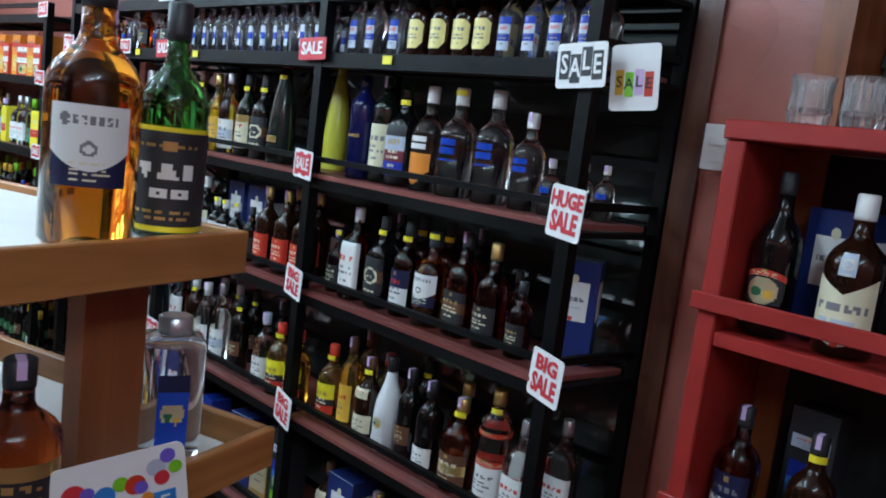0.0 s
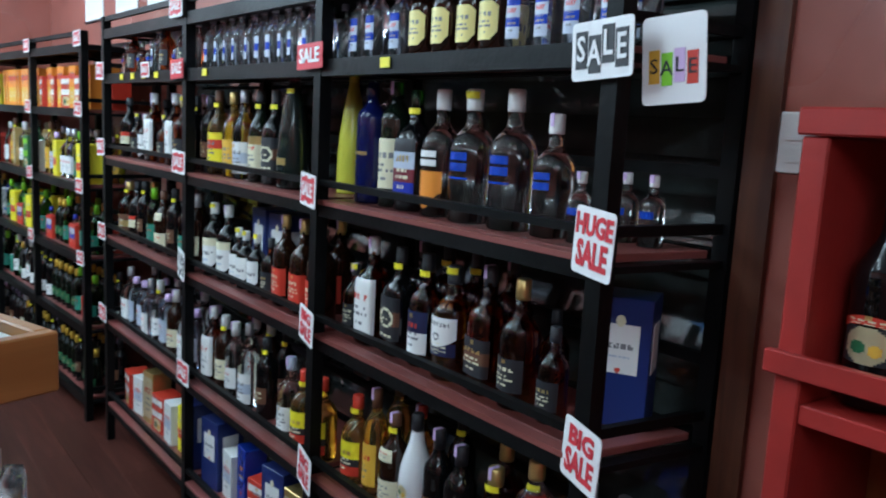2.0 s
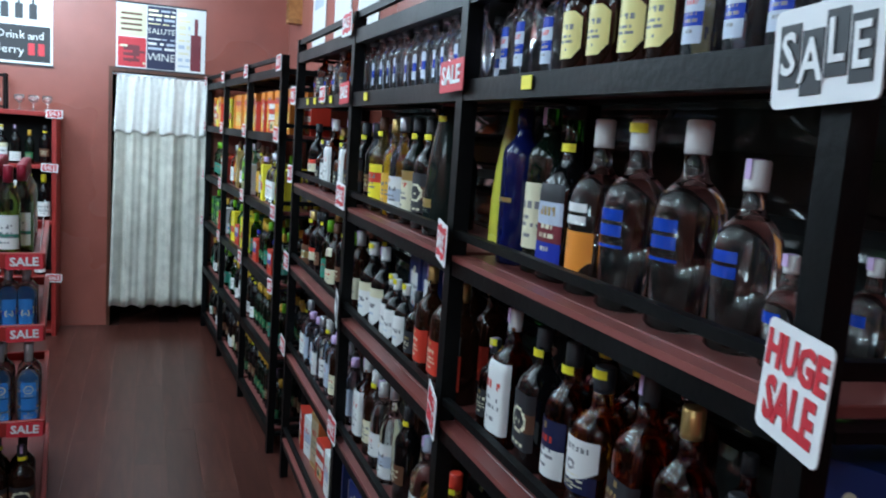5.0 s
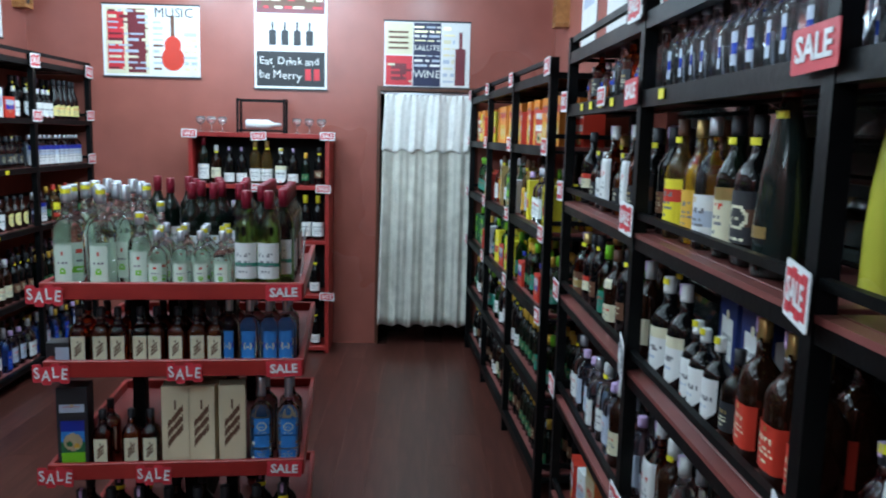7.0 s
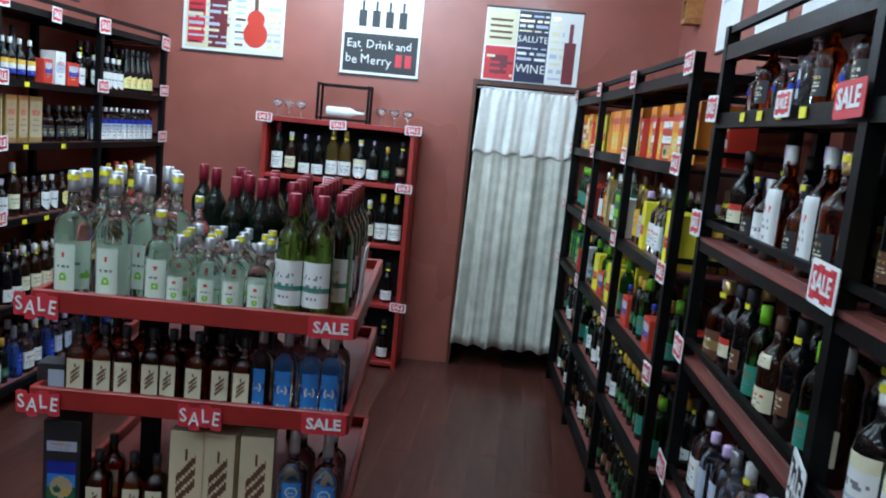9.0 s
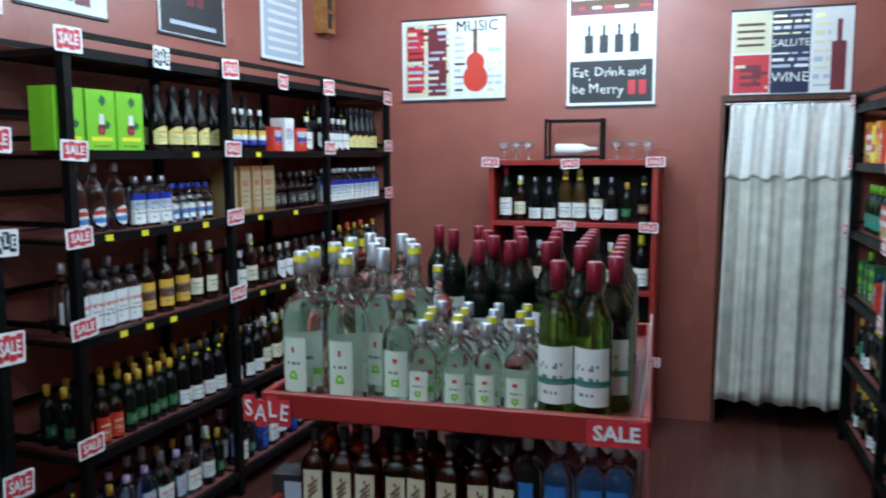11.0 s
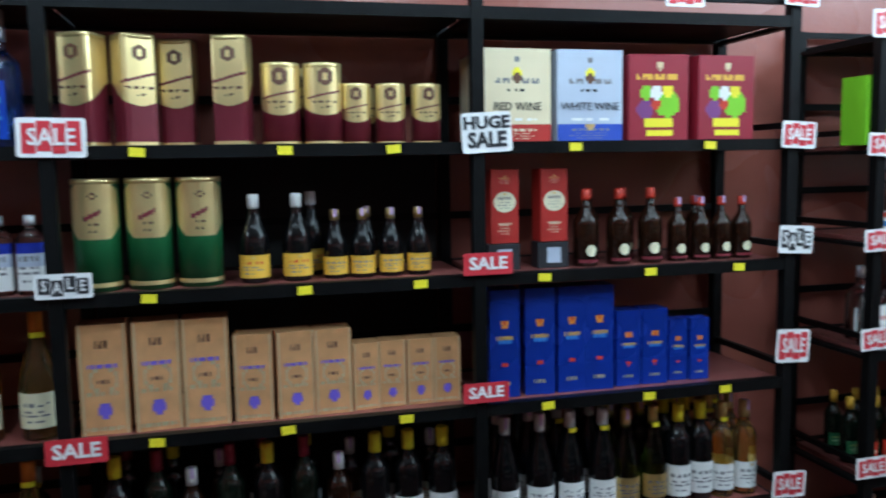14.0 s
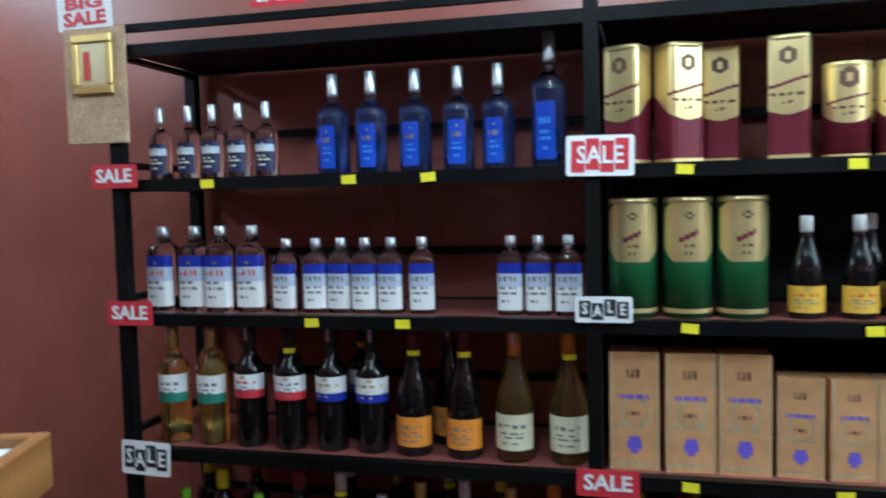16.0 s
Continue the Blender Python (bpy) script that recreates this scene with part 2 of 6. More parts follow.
def lathe(bm, prof, seg=18, sq=0.0, sx=1.0, sy=1.0, mi=0):
    """Rings of (radius, height); sq from 0 (round) to 1 (square)."""
    rings = []
    for r, z in prof:
        ring = []
        for i in range(seg):
            a = 2 * math.pi * (i + 0.5) / seg
            c, s = math.cos(a), math.sin(a)
            k = 1.0
            if sq:
                k = (1 - sq) + sq * min(1 / max(abs(c), abs(s)), 1.32)
            ring.append(bm.verts.new((r * k * c * sx, r * k * s * sy, z)))
        rings.append(ring)
    for a, b in zip(rings, rings[1:]):
        for i in range(seg):
            f = bm.faces.new((a[i], a[(i + 1) % seg], b[(i + 1) % seg], b[i]))
            f.smooth = True
            f.material_index = mi
    for ring, flip in ((rings[0], True), (rings[-1], False)):
        f = bm.faces.new(list(reversed(ring)) if flip else ring)
        f.material_index = mi
    return rings


def finish(name, bm, materials, parent=None, label=""):
    me = bpy.data.meshes.new(name)
    bm.normal_update()
    bm.to_mesh(me)
    bm.free()
    for m in materials if isinstance(materials, (list, tuple)) else [materials]:
        me.materials.append(m)
    ob = new(name, me)
    if parent:
        ob.parent = parent
    if label:
        ob["label"] = label
    return ob


def part(name, bm, material, parent, label=""):
    return finish(name, bm, material, parent, label)


def empty(name, m=None):
    ob = new(name)
    ob.empty_display_size = 0.05
    if m is not None:
        ob.matrix_basis = m
    return ob


TEXTS = {}


def letters(text, size, spacing=1.0, bold=0.0):
    """Flat lettering as a mesh in the x-z plane that faces -y, centred on the origin."""
    key = (text, size, spacing, bold)
    if key not in TEXTS:
        cu = bpy.data.curves.new("lettering", "FONT")
        cu.body, cu.size, cu.align_x, cu.align_y = text, size, "CENTER", "CENTER"
        cu.extrude, cu.offset, cu.space_character, cu.space_line = 0.0006, bold, spacing, 0.8
        cu.resolution_u = 2
        ob = bpy.data.objects.new("lettering", cu)
        scene.collection.objects.link(ob)
        me = bpy.data.meshes.new_from_object(ob.evaluated_get(bpy.context.evaluated_depsgraph_get()))
        bpy.data.objects.remove(ob)
        me.transform(Matrix.Rotation(math.pi / 2, 4, "X"))
        me.materials.clear()
        TEXTS[key] = me
    return TEXTS[key]


def lettering(text, size, material, parent, at=(0, 0, 0), squeeze=1.0, bold=0.0, tilt=0.0):
    me = letters(text, size, 1.0, bold).copy()
    me.materials.append(material)
    ob = new("lettering", me)
    ob.parent = parent
    ob.matrix_basis = pose(*at, 0, tilt, 0) @ Matrix.Diagonal((squeeze, 1, 1, 1))
    return ob


# ---------------- structure ----------------
XW, XE, YS, YN = -7.265, 1.6, -1.25, 2.72


def structure(name, bm, material, label, category):
    return tagged(finish(name, bm, material), label, category, kind="structure")


structure("floor", boxed(XW - 0.9, XE, YS, YN + 0.6, -0.08, -0.006), M["floor_joint"], "dark red-brown vinyl plank floor of the shop", "floor")
structure("ceiling", boxed(XW - 0.9, XE, YS - 0.1, YN + 0.7, CEILING, CEILING + 0.08), M["ceiling"], "plain white painted shop ceiling", "ceiling")
structure("wall_south", boxed(XW - 0.12, XE, YS - 0.12, YS, 0, CEILING), M["wall"], "terracotta red painted wall behind the black racks", "wall")
structure("wall_east", boxed(XE, XE + 0.12, YS - 0.12, YN + 0.6, 0, CEILING), M["wall"], "terracotta red painted end wall", "wall")
bm = bmesh.new()
box(bm, XW - 0.12, XW, YS, 1.395, 0, CEILING)
box(bm, XW - 0.12, XW, 2.13, YN + 0.12, 0, CEILING)
box(bm, XW - 0.12, XW, 1.395, 2.13, 2.0, CEILING)
structure("wall_west", bm, M["wall"], "terracotta red painted wall with a curtained doorway", "wall")
bm = bmesh.new()
box(bm, XW, -4.35, YN, YN + 0.12, 0, CEILING)
box(bm, -4.35, -1.065, YN, YN + 0.12, 2.12, CEILING)
box(bm, -1.0, -0.765, 2.6, YN + 0.12, 0, CEILING)
box(bm, -0.695, XE, YN, YN + 0.12, 2.3, CEILING)
structure("wall_north", bm, M["wall"], "terracotta red painted wall with dark shop windows", "wall")
# black sheets stand in for the darkness behind the curtain
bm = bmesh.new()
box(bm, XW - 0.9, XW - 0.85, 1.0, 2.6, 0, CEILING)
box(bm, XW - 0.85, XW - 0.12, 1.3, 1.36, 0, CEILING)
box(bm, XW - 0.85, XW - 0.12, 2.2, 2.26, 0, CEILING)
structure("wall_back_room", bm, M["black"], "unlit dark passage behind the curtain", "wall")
bm = bmesh.new()
box(bm, XW - 0.1, XW + 0.012, 1.372, 1.397, 0, 2.02)
box(bm, XW - 0.1, XW + 0.012, 2.128, 2.153, 0, 2.02)
box(bm, XW - 0.1, XW + 0.012, 1.397, 2.128, 1.985, 2.02)
structure("door_frame", bm, M["darkwood"], "dark brown wooden frame of the curtained doorway", "door frame")
# louvred glass windows behind the north rack and the red shelf
def louvres(name, x0, x1, z1, label):
    e = tagged(empty(name, pose((x0 + x1) / 2, YN + 0.06, 0)), label, "window", kind="structure")
    hw_ = (x1 - x0) / 2
    blade = None
    for i in range(int(z1 / 0.088)):
        if blade is None:
            blade = part("slat", boxed(-hw_, hw_, -0.003, 0.003, -0.05, 0.05), M["louvre"], e)
        else:
            blade = blade.copy()
            scene.collection.objects.link(blade)
        blade.matrix_basis = pose(0, 0, 0.05 + i * 0.088, -16, 0, 0)
    return e


louvres("window_1", -4.34, -1.07, 2.12, "dark glass louvre window at night behind the bottle rack")
louvres("window_2", -0.69, XE - 0.01, 2.3, "dark glass louvre window at night beside the wooden post")
# black sheet added behind the slats as the dark of night
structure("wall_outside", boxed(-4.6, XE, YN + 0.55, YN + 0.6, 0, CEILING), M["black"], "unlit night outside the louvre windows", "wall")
structure("window_frame_trim", boxed(-1.065, -1.0, 2.585, YN + 0.1, 0, CEILING), M["darkwood"], "dark brown wooden frame beside the louvre window", "trim")
structure("window_post", boxed(-0.765, -0.695, 2.57, YN + 0.1, 0, CEILING), M["orangewood"], "orange-brown varnished wooden window post", "trim")

# ---------------- ceiling lamps ----------------
lamp0 = None
for x, y in LAMP_PLACES:
    if lamp0 is None:
        lamp0 = tagged(empty("ceiling_lamp", pose(x, y, CEILING)), "white globe lamp in a ceiling holder", "lamp", "ceiling lamps")
        bm = bmesh.new()
        lathe(bm, [(0.05, -0.035), (0.06, 0.0)], 16)
        part("holder", bm, M["plastic"], lamp0)
        bm = bmesh.new()
        lathe(bm, [(0.02, -0.226), (0.06, -0.21), (0.09, -0.17), (0.098, -0.13), (0.088, -0.085), (0.06, -0.05), (0.03, -0.036)], 20)
        bulb = part("bulb", bm, M["bulb"], lamp0, "glowing white bulb")
        bulb.visible_shadow = False
    else:
        copy_thing(lamp0, pose(x, y, CEILING))
    li = bpy.data.lights.new("bulb_light", "POINT")
    li.energy, li.shadow_soft_size, li.color = LAMP_POWER, 0.09, (0.71, 1.0, 1.24)
    lo = new("bulb_light", li)
    lo.location = (x, y, CEILING - 0.13)


# ---------------- racks ----------------
def rack(name, m, posts, depth, shelves, top, label, rails, rail_gap=0.045, edge=0.028, board_front=0.0, top_rail=0.06, post=0.036):
    """A steel rack in its own frame: front along x at y=0, back at y=depth; posts are x places."""
    r = tagged(empty(name, m), label, "shelving rack", "black steel bottle racks")
    x0, x1 = min(posts), max(posts)
    meshes = {}
    for x in posts:
        for y in (0.0, depth - post):
            key = "post"
            if key not in meshes:
                o = part("post", boxed(-post / 2, post / 2, 0, post, 0, top + top_rail), M["steel"], r)
                meshes[key] = o
            else:
                o = meshes[key].copy()
                scene.collection.objects.link(o)
            o.location = (x, y, 0)
    xs = sorted(posts)
    for k, z in enumerate(list(shelves) + [top]):
        for a, b in zip(xs, xs[1:]):
            w = post / 2 + 0.001
            istop = k == len(shelves)
            fy = -0.004 if k < len(shelves) and rails[k] else 0.03
            part("shelf_board", boxed(a + w, b - w, 0.036, depth - 0.037, z - 0.016, z, 0.002), M["steel"] if istop else M["board"], r)
            if not istop and rails[k]:
                part("front_edge", boxed(a + w, b - w, 0.002, 0.035, z - 0.013, z - 0.001), M["board"], r, "red board edge")
                part("under_bar", boxed(a + w, b - w, 0.004, 0.034, z - 0.045, z - 0.0135), M["steel"], r)
                part("guard_rail", boxed(a + w, b - w, 0.004, 0.022, z + rail_gap - 0.008, z + rail_gap + 0.009), M["steel"], r)
            else:
                part("front_edge", boxed(a + w, b - w, 0.002, 0.035, z - edge * 1.5, z + 0.002), M["steel"], r)
            part("back_bar", boxed(a + w, b - w, depth - 0.036, depth - 0.006, z - 0.025, z + 0.003), M["steel"], r)
            if istop:
                part("top_rail", boxed(a + w, b - w, 0.006, 0.024, z + top_rail - 0.022, z + top_rail), M["steel"], r)
                part("top_rail", boxed(a + w, b - w, depth - 0.024, depth - 0.006, z + top_rail - 0.022, z + top_rail), M["steel"], r)
            else:
                part("back_rail", boxed(a + w, b - w, depth - 0.02, depth - 0.008, z + 0.14, z + 0.165), M["steel"], r)
        for x in xs:
            part("side_bar", boxed(x - 0.015, x + 0.015, post + 0.001, depth - post - 0.001, z - 0.03, z - 0.017), M["steel"], r)
            if x in (xs[0], xs[-1]) and k < len(shelves):
                part("side_rail", boxed(x - 0.009, x + 0.009, post + 0.001, depth - post - 0.001, z + rail_gap - 0.01, z + rail_gap + 0.01), M["steel"], r)
    return r


NA = pose(0, 2.275, 0)
NA_POSTS = (-1.14, -2.16, -3.15, -4.2)
NA_Z = (0.2, 0.615, 1.035, 1.412, 1.785)
bottle_rack = rack("bottle_rack", NA, NA_POSTS, 0.34, NA_Z, 1.985, "black steel rack with red boards full of spirit bottles", (1, 1, 1, 1, 0))
# the free east end of the rack runs slightly askew
for o in bottle_rack.children:
    if o.name.startswith("post"):
        if o.location.x > -1.2 and o.location.y > 0.1:
            o.location.x += 0.05
    else:
        for v in o.data.vertices:
            if v.co.x > -1.25:
                v.co.x += 0.05 * v.co.y / 0.34
NB_ANG = math.degrees(math.atan2(0.16, 2.7))
NB = pose(-4.5, 2.25, 0, 0, 0, NB_ANG)
NB_POSTS = (0, -0.9, -1.8, -2.7)
NB_Z = (0.12, 0.5, 0.87, 1.24, 1.62)
rack("carton_rack", NB, NB_POSTS, 0.40, NB_Z, 1.94, "black steel rack packed with cartons and mixers", (0, 0, 0, 0, 0))
SA = pose(0, -0.785, 0, 0, 0, 180)
SA_POSTS = (0.5, 1.85, 3.0, 4.05)
S_Z = (0.12, 0.53, 0.94, 1.335, 1.722)
gift_rack = rack("gift_rack", SA, SA_POSTS, 0.44, S_Z, 2.105, "black steel rack with gift tubes, boxes and bottles", (0, 0, 0, 0, 0), edge=0.022)
# black panels added to darken the middle bay behind the goods
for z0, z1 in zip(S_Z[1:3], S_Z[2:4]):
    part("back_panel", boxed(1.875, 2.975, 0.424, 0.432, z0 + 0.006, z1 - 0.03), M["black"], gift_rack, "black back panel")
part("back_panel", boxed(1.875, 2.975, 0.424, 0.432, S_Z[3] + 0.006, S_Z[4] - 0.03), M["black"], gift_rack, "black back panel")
SB_POSTS = (4.39, 5.37, 6.35, 7.235)
SB_Z = (0.12, 0.55, 1.0, 1.385, 1.70)
rack("wine_rack", SA, SB_POSTS, 0.44, SB_Z, 2.07, "black steel rack with rows of small bottles and cartons", (0, 0, 0, 0, 0), edge=0.022)



# ---------------- bottles and boxes ----------------
PROFILES = {
    # (radius share, height share) up to where the closure starts
    "round": [(0.90, 0.0), (1.0, 0.012), (1.0, 0.54), (0.94, 0.60), (0.74, 0.66), (0.46, 0.72), (0.36, 0.77), (0.33, 0.89)],
    "wine": [(0.92, 0.0), (1.0, 0.012), (1.0, 0.62), (0.92, 0.67), (0.62, 0.73), (0.42, 0.78), (0.38, 0.84), (0.38, 0.92)],
    "flask": [(0.92, 0.0), (1.0, 0.015), (1.0, 0.54), (0.96, 0.595), (0.82, 0.645), (0.58, 0.69), (0.40, 0.725), (0.35, 0.76), (0.33, 0.87)],
    "champ": [(0.90, 0.0), (1.0, 0.015), (1.0, 0.42), (0.92, 0.52), (0.70, 0.63), (0.46, 0.74), (0.36, 0.84), (0.33, 0.92)],
    "cone": [(0.96, 0.0), (1.0, 0.02), (0.98, 0.30), (0.86, 0.5), (0.66, 0.68), (0.42, 0.84), (0.30, 0.93)],
    "slim": [(0.95, 0.0), (1.0, 0.01), (1.0, 0.70), (0.9, 0.75), (0.55, 0.80), (0.4, 0.84), (0.38, 0.90)],
    "block": [(0.96, 0.0), (1.0, 0.02), (1.0, 0.8), (0.94, 0.84), (0.6, 0.86), (0.5, 0.865), (0.5, 0.9)],
    "tallneck": [(0.95, 0.0), (1.0, 0.01), (1.0, 0.56), (0.93, 0.62), (0.6, 0.67), (0.36, 0.70), (0.32, 0.74), (0.32, 0.80)],
    "can": [(0.9, 0.0), (1.0, 0.03), (1.0, 0.95), (0.85, 0.99)],
}
KINDS = {}
# bottles whose glass is coloured up to a share of the height and clear above it
TINTED = {"sapphireglass": ("sapphireglass", "clearblue", 0.62)}
rnd = random.Random(7)
SORTS = (("drink can", "drink_can"), ("vodka", "vodka_bottle"), ("rum", "rum_bottle"), ("whisk", "whisky_bottle"), ("scotch", "whisky_bottle"), ("bourbon", "whisky_bottle"), ("gin", "gin_bottle"), ("wine", "wine_bottle"), ("tequila", "tequila_bottle"), ("liqueur", "liqueur_bottle"), ("cognac", "cognac_bottle"))


def strip(bm, r, z0, z1, half, mi, sq=0.0, sx=1.0, sy=1.0, centre=-90, n=8):
    n = max(n, int(half / 4.5))
    a0, a1 = radians(centre - half), radians(centre + half)
    low, high = [], []
    for i in range(n + 1):
        a = a0 + (a1 - a0) * i / n
        c, s = math.cos(a), math.sin(a)
        k = 1.0 if not sq else (1 - sq) + sq * min(1 / max(abs(c), abs(s)), 1.32)
        low.append(bm.verts.new((r * k * c * sx, r * k * s * sy, z0)))
        high.append(bm.verts.new((r * k * c * sx, r * k * s * sy, z1)))
    for i in range(n):
        f = bm.faces.new((low[i], low[i + 1], high[i + 1], high[i]))
        f.material_index = mi
        f.smooth = True


def paint(names, style, seed, n=20, aspect=1.0):
    """A square of n x n printed cells: bands of colour from the bottom up, with print of the given style on them."""
    names = [names] if isinstance(names, str) else list(names)
    g = [[names[min(j * len(names) // n, len(names) - 1)] for i in range(n)] for j in range(n)]
    pr = random.Random(seed)
    ink = "sky" if names[0] == "blueprint" else "cream" if names[0] in ("ink", "navy", "blue", "maroon", "green", "sky", "brown", "blueprint", "redlabel", "crimson", "redcard") else "greyink"

    def line_of(v0, v1, u0, u1, colour, step=3):
        for i in range(int(u0 * n), int(u1 * n)):
            if i % step == step - 1:
                continue
            for j in range(int(v0 * n), max(int(v1 * n), int(v0 * n) + 1)):
                if pr.random() < 0.82:
                    g[j][i] = colour

    def disc(u, v, r, colour, hole=0.0):
        for j in range(n):
            for i in range(n):
                d = math.hypot((i + 0.5) / n - u, ((j + 0.5) / n - v) * aspect)
                if hole <= d < r:
                    g[j][i] = colour

    def block(u0, u1, v0, v1, colour):
        for j in range(int(round(v0 * n)), int(round(v1 * n))):
            for i in range(int(round(u0 * n)), int(round(u1 * n))):
                g[j][i] = colour

    if style == "text":
        u = pr.uniform(0.14, 0.26)
        line_of(0.62, 0.75, u, 1 - u, ink if pr.random() < 0.7 else ("redlabel" if ink == "greyink" else "gold"))
        line_of(0.48, 0.5, 0.25, 0.75, ink, 4)
        line_of(0.34, 0.36, 0.2, 0.8, ink, 5)
        line_of(0.2, 0.22, 0.3, 0.7, ink, 4)
        if pr.random() < 0.5:
            disc(0.5, 0.88, 0.06, "gold")
    elif style == "seal":
        disc(0.5, 0.5, 0.34, "cream")
        disc(0.5, 0.5, 0.26, names[0])
        line_of(0.46, 0.54, 0.3, 0.7, "cream")
        line_of(0.1, 0.13, 0.2, 0.8, "cream", 4)
    elif style == "slant":
        for j in range(n):
            for i in range(n):
                u, v = (i + 0.5) / n, (j + 0.5) / n
                w = v - 0.45 * (u - 0.5)
                if 0.22 < u < 0.8 and (0.28 < w < 0.38 or 0.42 < w < 0.52 or 0.56 < w < 0.66):
                    g[j][i] = "brown"
        block(0.45, 0.55, 0.72, 0.84, "brown")
    elif style == "motif":
        disc(0.5, 0.3, 0.19, "lime", 0.07)
        disc(0.5, 0.78, 0.1, "redlabel")
        line_of(0.55, 0.6, 0.2, 0.8, "greyink", 4)
    elif style == "blocks":
        for j in range(int(0.5 * n), int(0.68 * n)):
            rise = (j / n - 0.5) / 0.18
            for i in range(n):
                u = (i + 0.5) / n
                if abs(u - 0.27) < 0.02 + 0.08 * rise or abs(u - 0.49) < 0.1 - 0.08 * rise or abs(u - 0.7) < 0.05:
                    g[j][i] = "paper"
        disc(0.42, 0.35, 0.09, "paper", 0.03)
        disc(0.62, 0.35, 0.09, "paper", 0.03)
        disc(0.5, 0.85, 0.07, "gold")
        line_of(0.84, 0.86, 0.2, 0.8, "gold", 4)
        line_of(0.16, 0.19, 0.15, 0.85, "gold", 4)
        line_of(0.08, 0.1, 0.3, 0.7, "gold", 6)
    elif style == "shield":
        line_of(0.7, 0.84, 0.16, 0.84, "greyink")
        block(0.16, 0.22, 0.66, 0.88, "greyink")
        disc(0.5, 0.34, 0.15, "paper")
        disc(0.5, 0.34, 0.11, "greyink", 0.06)
        line_of(0.1, 0.13, 0.28, 0.72, "cream", 4)
    elif style == "script":
        line_of(0.5, 0.62, 0.12, 0.9, "greyink", 5)
        line_of(0.34, 0.36, 0.2, 0.8, "grey", 7)
        disc(0.5, 0.06, 0.07, "redlabel")
    elif style == "landscape":
        disc(0.5, 0.5, 0.4, "palegold")
        disc(0.35, 0.45, 0.14, "green")
        disc(0.66, 0.4, 0.12, "amberlabel")
    elif style == "grapes":
        line_of(0.72, 0.8, 0.12, 0.88, "amberlabel", 6)
        disc(0.52, 0.88, 0.06, "palegold")
        disc(0.28, 0.56, 0.11, "lime")
        disc(0.26, 0.36, 0.15, "violetprint")
        disc(0.66, 0.42, 0.21, "lime")
        disc(0.66, 0.58, 0.1, "yellow")
        disc(0.45, 0.56, 0.11, "paper")
        disc(0.45, 0.42, 0.08, "redlabel")
        block(0.26, 0.76, 0.16, 0.24, "yellow")
        block(0.28, 0.74, 0.05, 0.1, "yellow")
    elif style == "jar":
        disc(0.56, 0.84, 0.12, "green")
        disc(0.5, 0.34, 0.16, "maroon")
        block(0.42, 0.6, 0.42, 0.6, "paper")
        disc(0.5, 0.32, 0.08, "pink")
        disc(0.72, 0.42, 0.1, "green")
        block(0.14, 0.9, 0.14, 0.2, "yellow")
        line_of(0.05, 0.1, 0.2, 0.8, "maroon")
    elif style == "crest":
        disc(0.5, 0.68, 0.07, "yellow")
        disc(0.5, 0.6, 0.07, "brown")
        line_of(0.57, 0.62, 0.18, 0.42, "greyink", 4)
        line_of(0.57, 0.62, 0.6, 0.84, "greyink", 4)
        disc(0.5, 0.86, 0.04, "greyink")
        line_of(0.44, 0.49, 0.36, 0.64, "ink", 3)
        line_of(0.05, 0.08, 0.2, 0.8, "paper", 6)
    elif style == "ornate":
        block(0.04, 0.08, 0.0, 1.0, "palegold")
        block(0.92, 0.96, 0.0, 1.0, "palegold")
        disc(0.5, 0.5, 0.3, "palegold", 0.25)
        line_of(0.62, 0.67, 0.2, 0.82, "purple", 5)
        line_of(0.47, 0.5, 0.36, 0.64, "brown", 4)
        disc(0.5, 0.22, 0.16, "purple")
        line_of(0.82, 0.86, 0.36, 0.64, "brown", 3)
        line_of(0.36, 0.37, 0.14, 0.86, "palegold", 4)
        line_of(0.07, 0.09, 0.14, 0.86, "palegold", 5)
    elif style == "flame":
        disc(0.5, 0.68, 0.14, "orange")
        disc(0.5, 0.68, 0.07, "redlabel")
        line_of(0.56, 0.58, 0.2, 0.8, "amberlabel", 3)
        line_of(0.5, 0.51, 0.25, 0.75, "sky", 4)
        disc(0.5, 0.3, 0.1, "redlabel")
        line_of(0.12, 0.14, 0.3, 0.7, "palegold", 4)
    elif style == "ribbon":
        for i in range(int(n * 0.34), int(n * 0.66)):
            j = int(n * (0.42 + 0.25 * ((i / n) - 0.5) / 0.5))
            g[j][i] = g[j + 1][i] = "maroon"
        disc(0.5, 0.78, 0.07, "brown", 0.03)
        line_of(0.26, 0.3, 0.38, 0.62, "brown")
        line_of(0.16, 0.19, 0.42, 0.58, "brown")
    return g


def outline(shape, u):
    """Lower and upper edge of a printed piece at the share u of its width."""
    w = abs(2 * u - 1)
    return {"shield": (0.3 * w ** 1.8, 1.0), "notch": (0.16 * w, 0.74 + 0.26 * w), "oval": (0.5 - 0.5 * math.sqrt(max(1 - w * w, 0.04)), 0.5 + 0.5 * math.sqrt(max(1 - w * w, 0.04))),
            "arch": (0.0, 1 - 0.3 * w * w), "octagon": (0.5 * max(w - 0.55, 0), 1 - 0.35 * max(w - 0.6, 0)), "drop": (0.22 * (1 - math.cos(w * math.pi)), 1.0), "bow": (0.45 * (1 - w * w), 0.55 + 0.45 * (1 - w * w))}.get(shape, (0.0, 1.0))


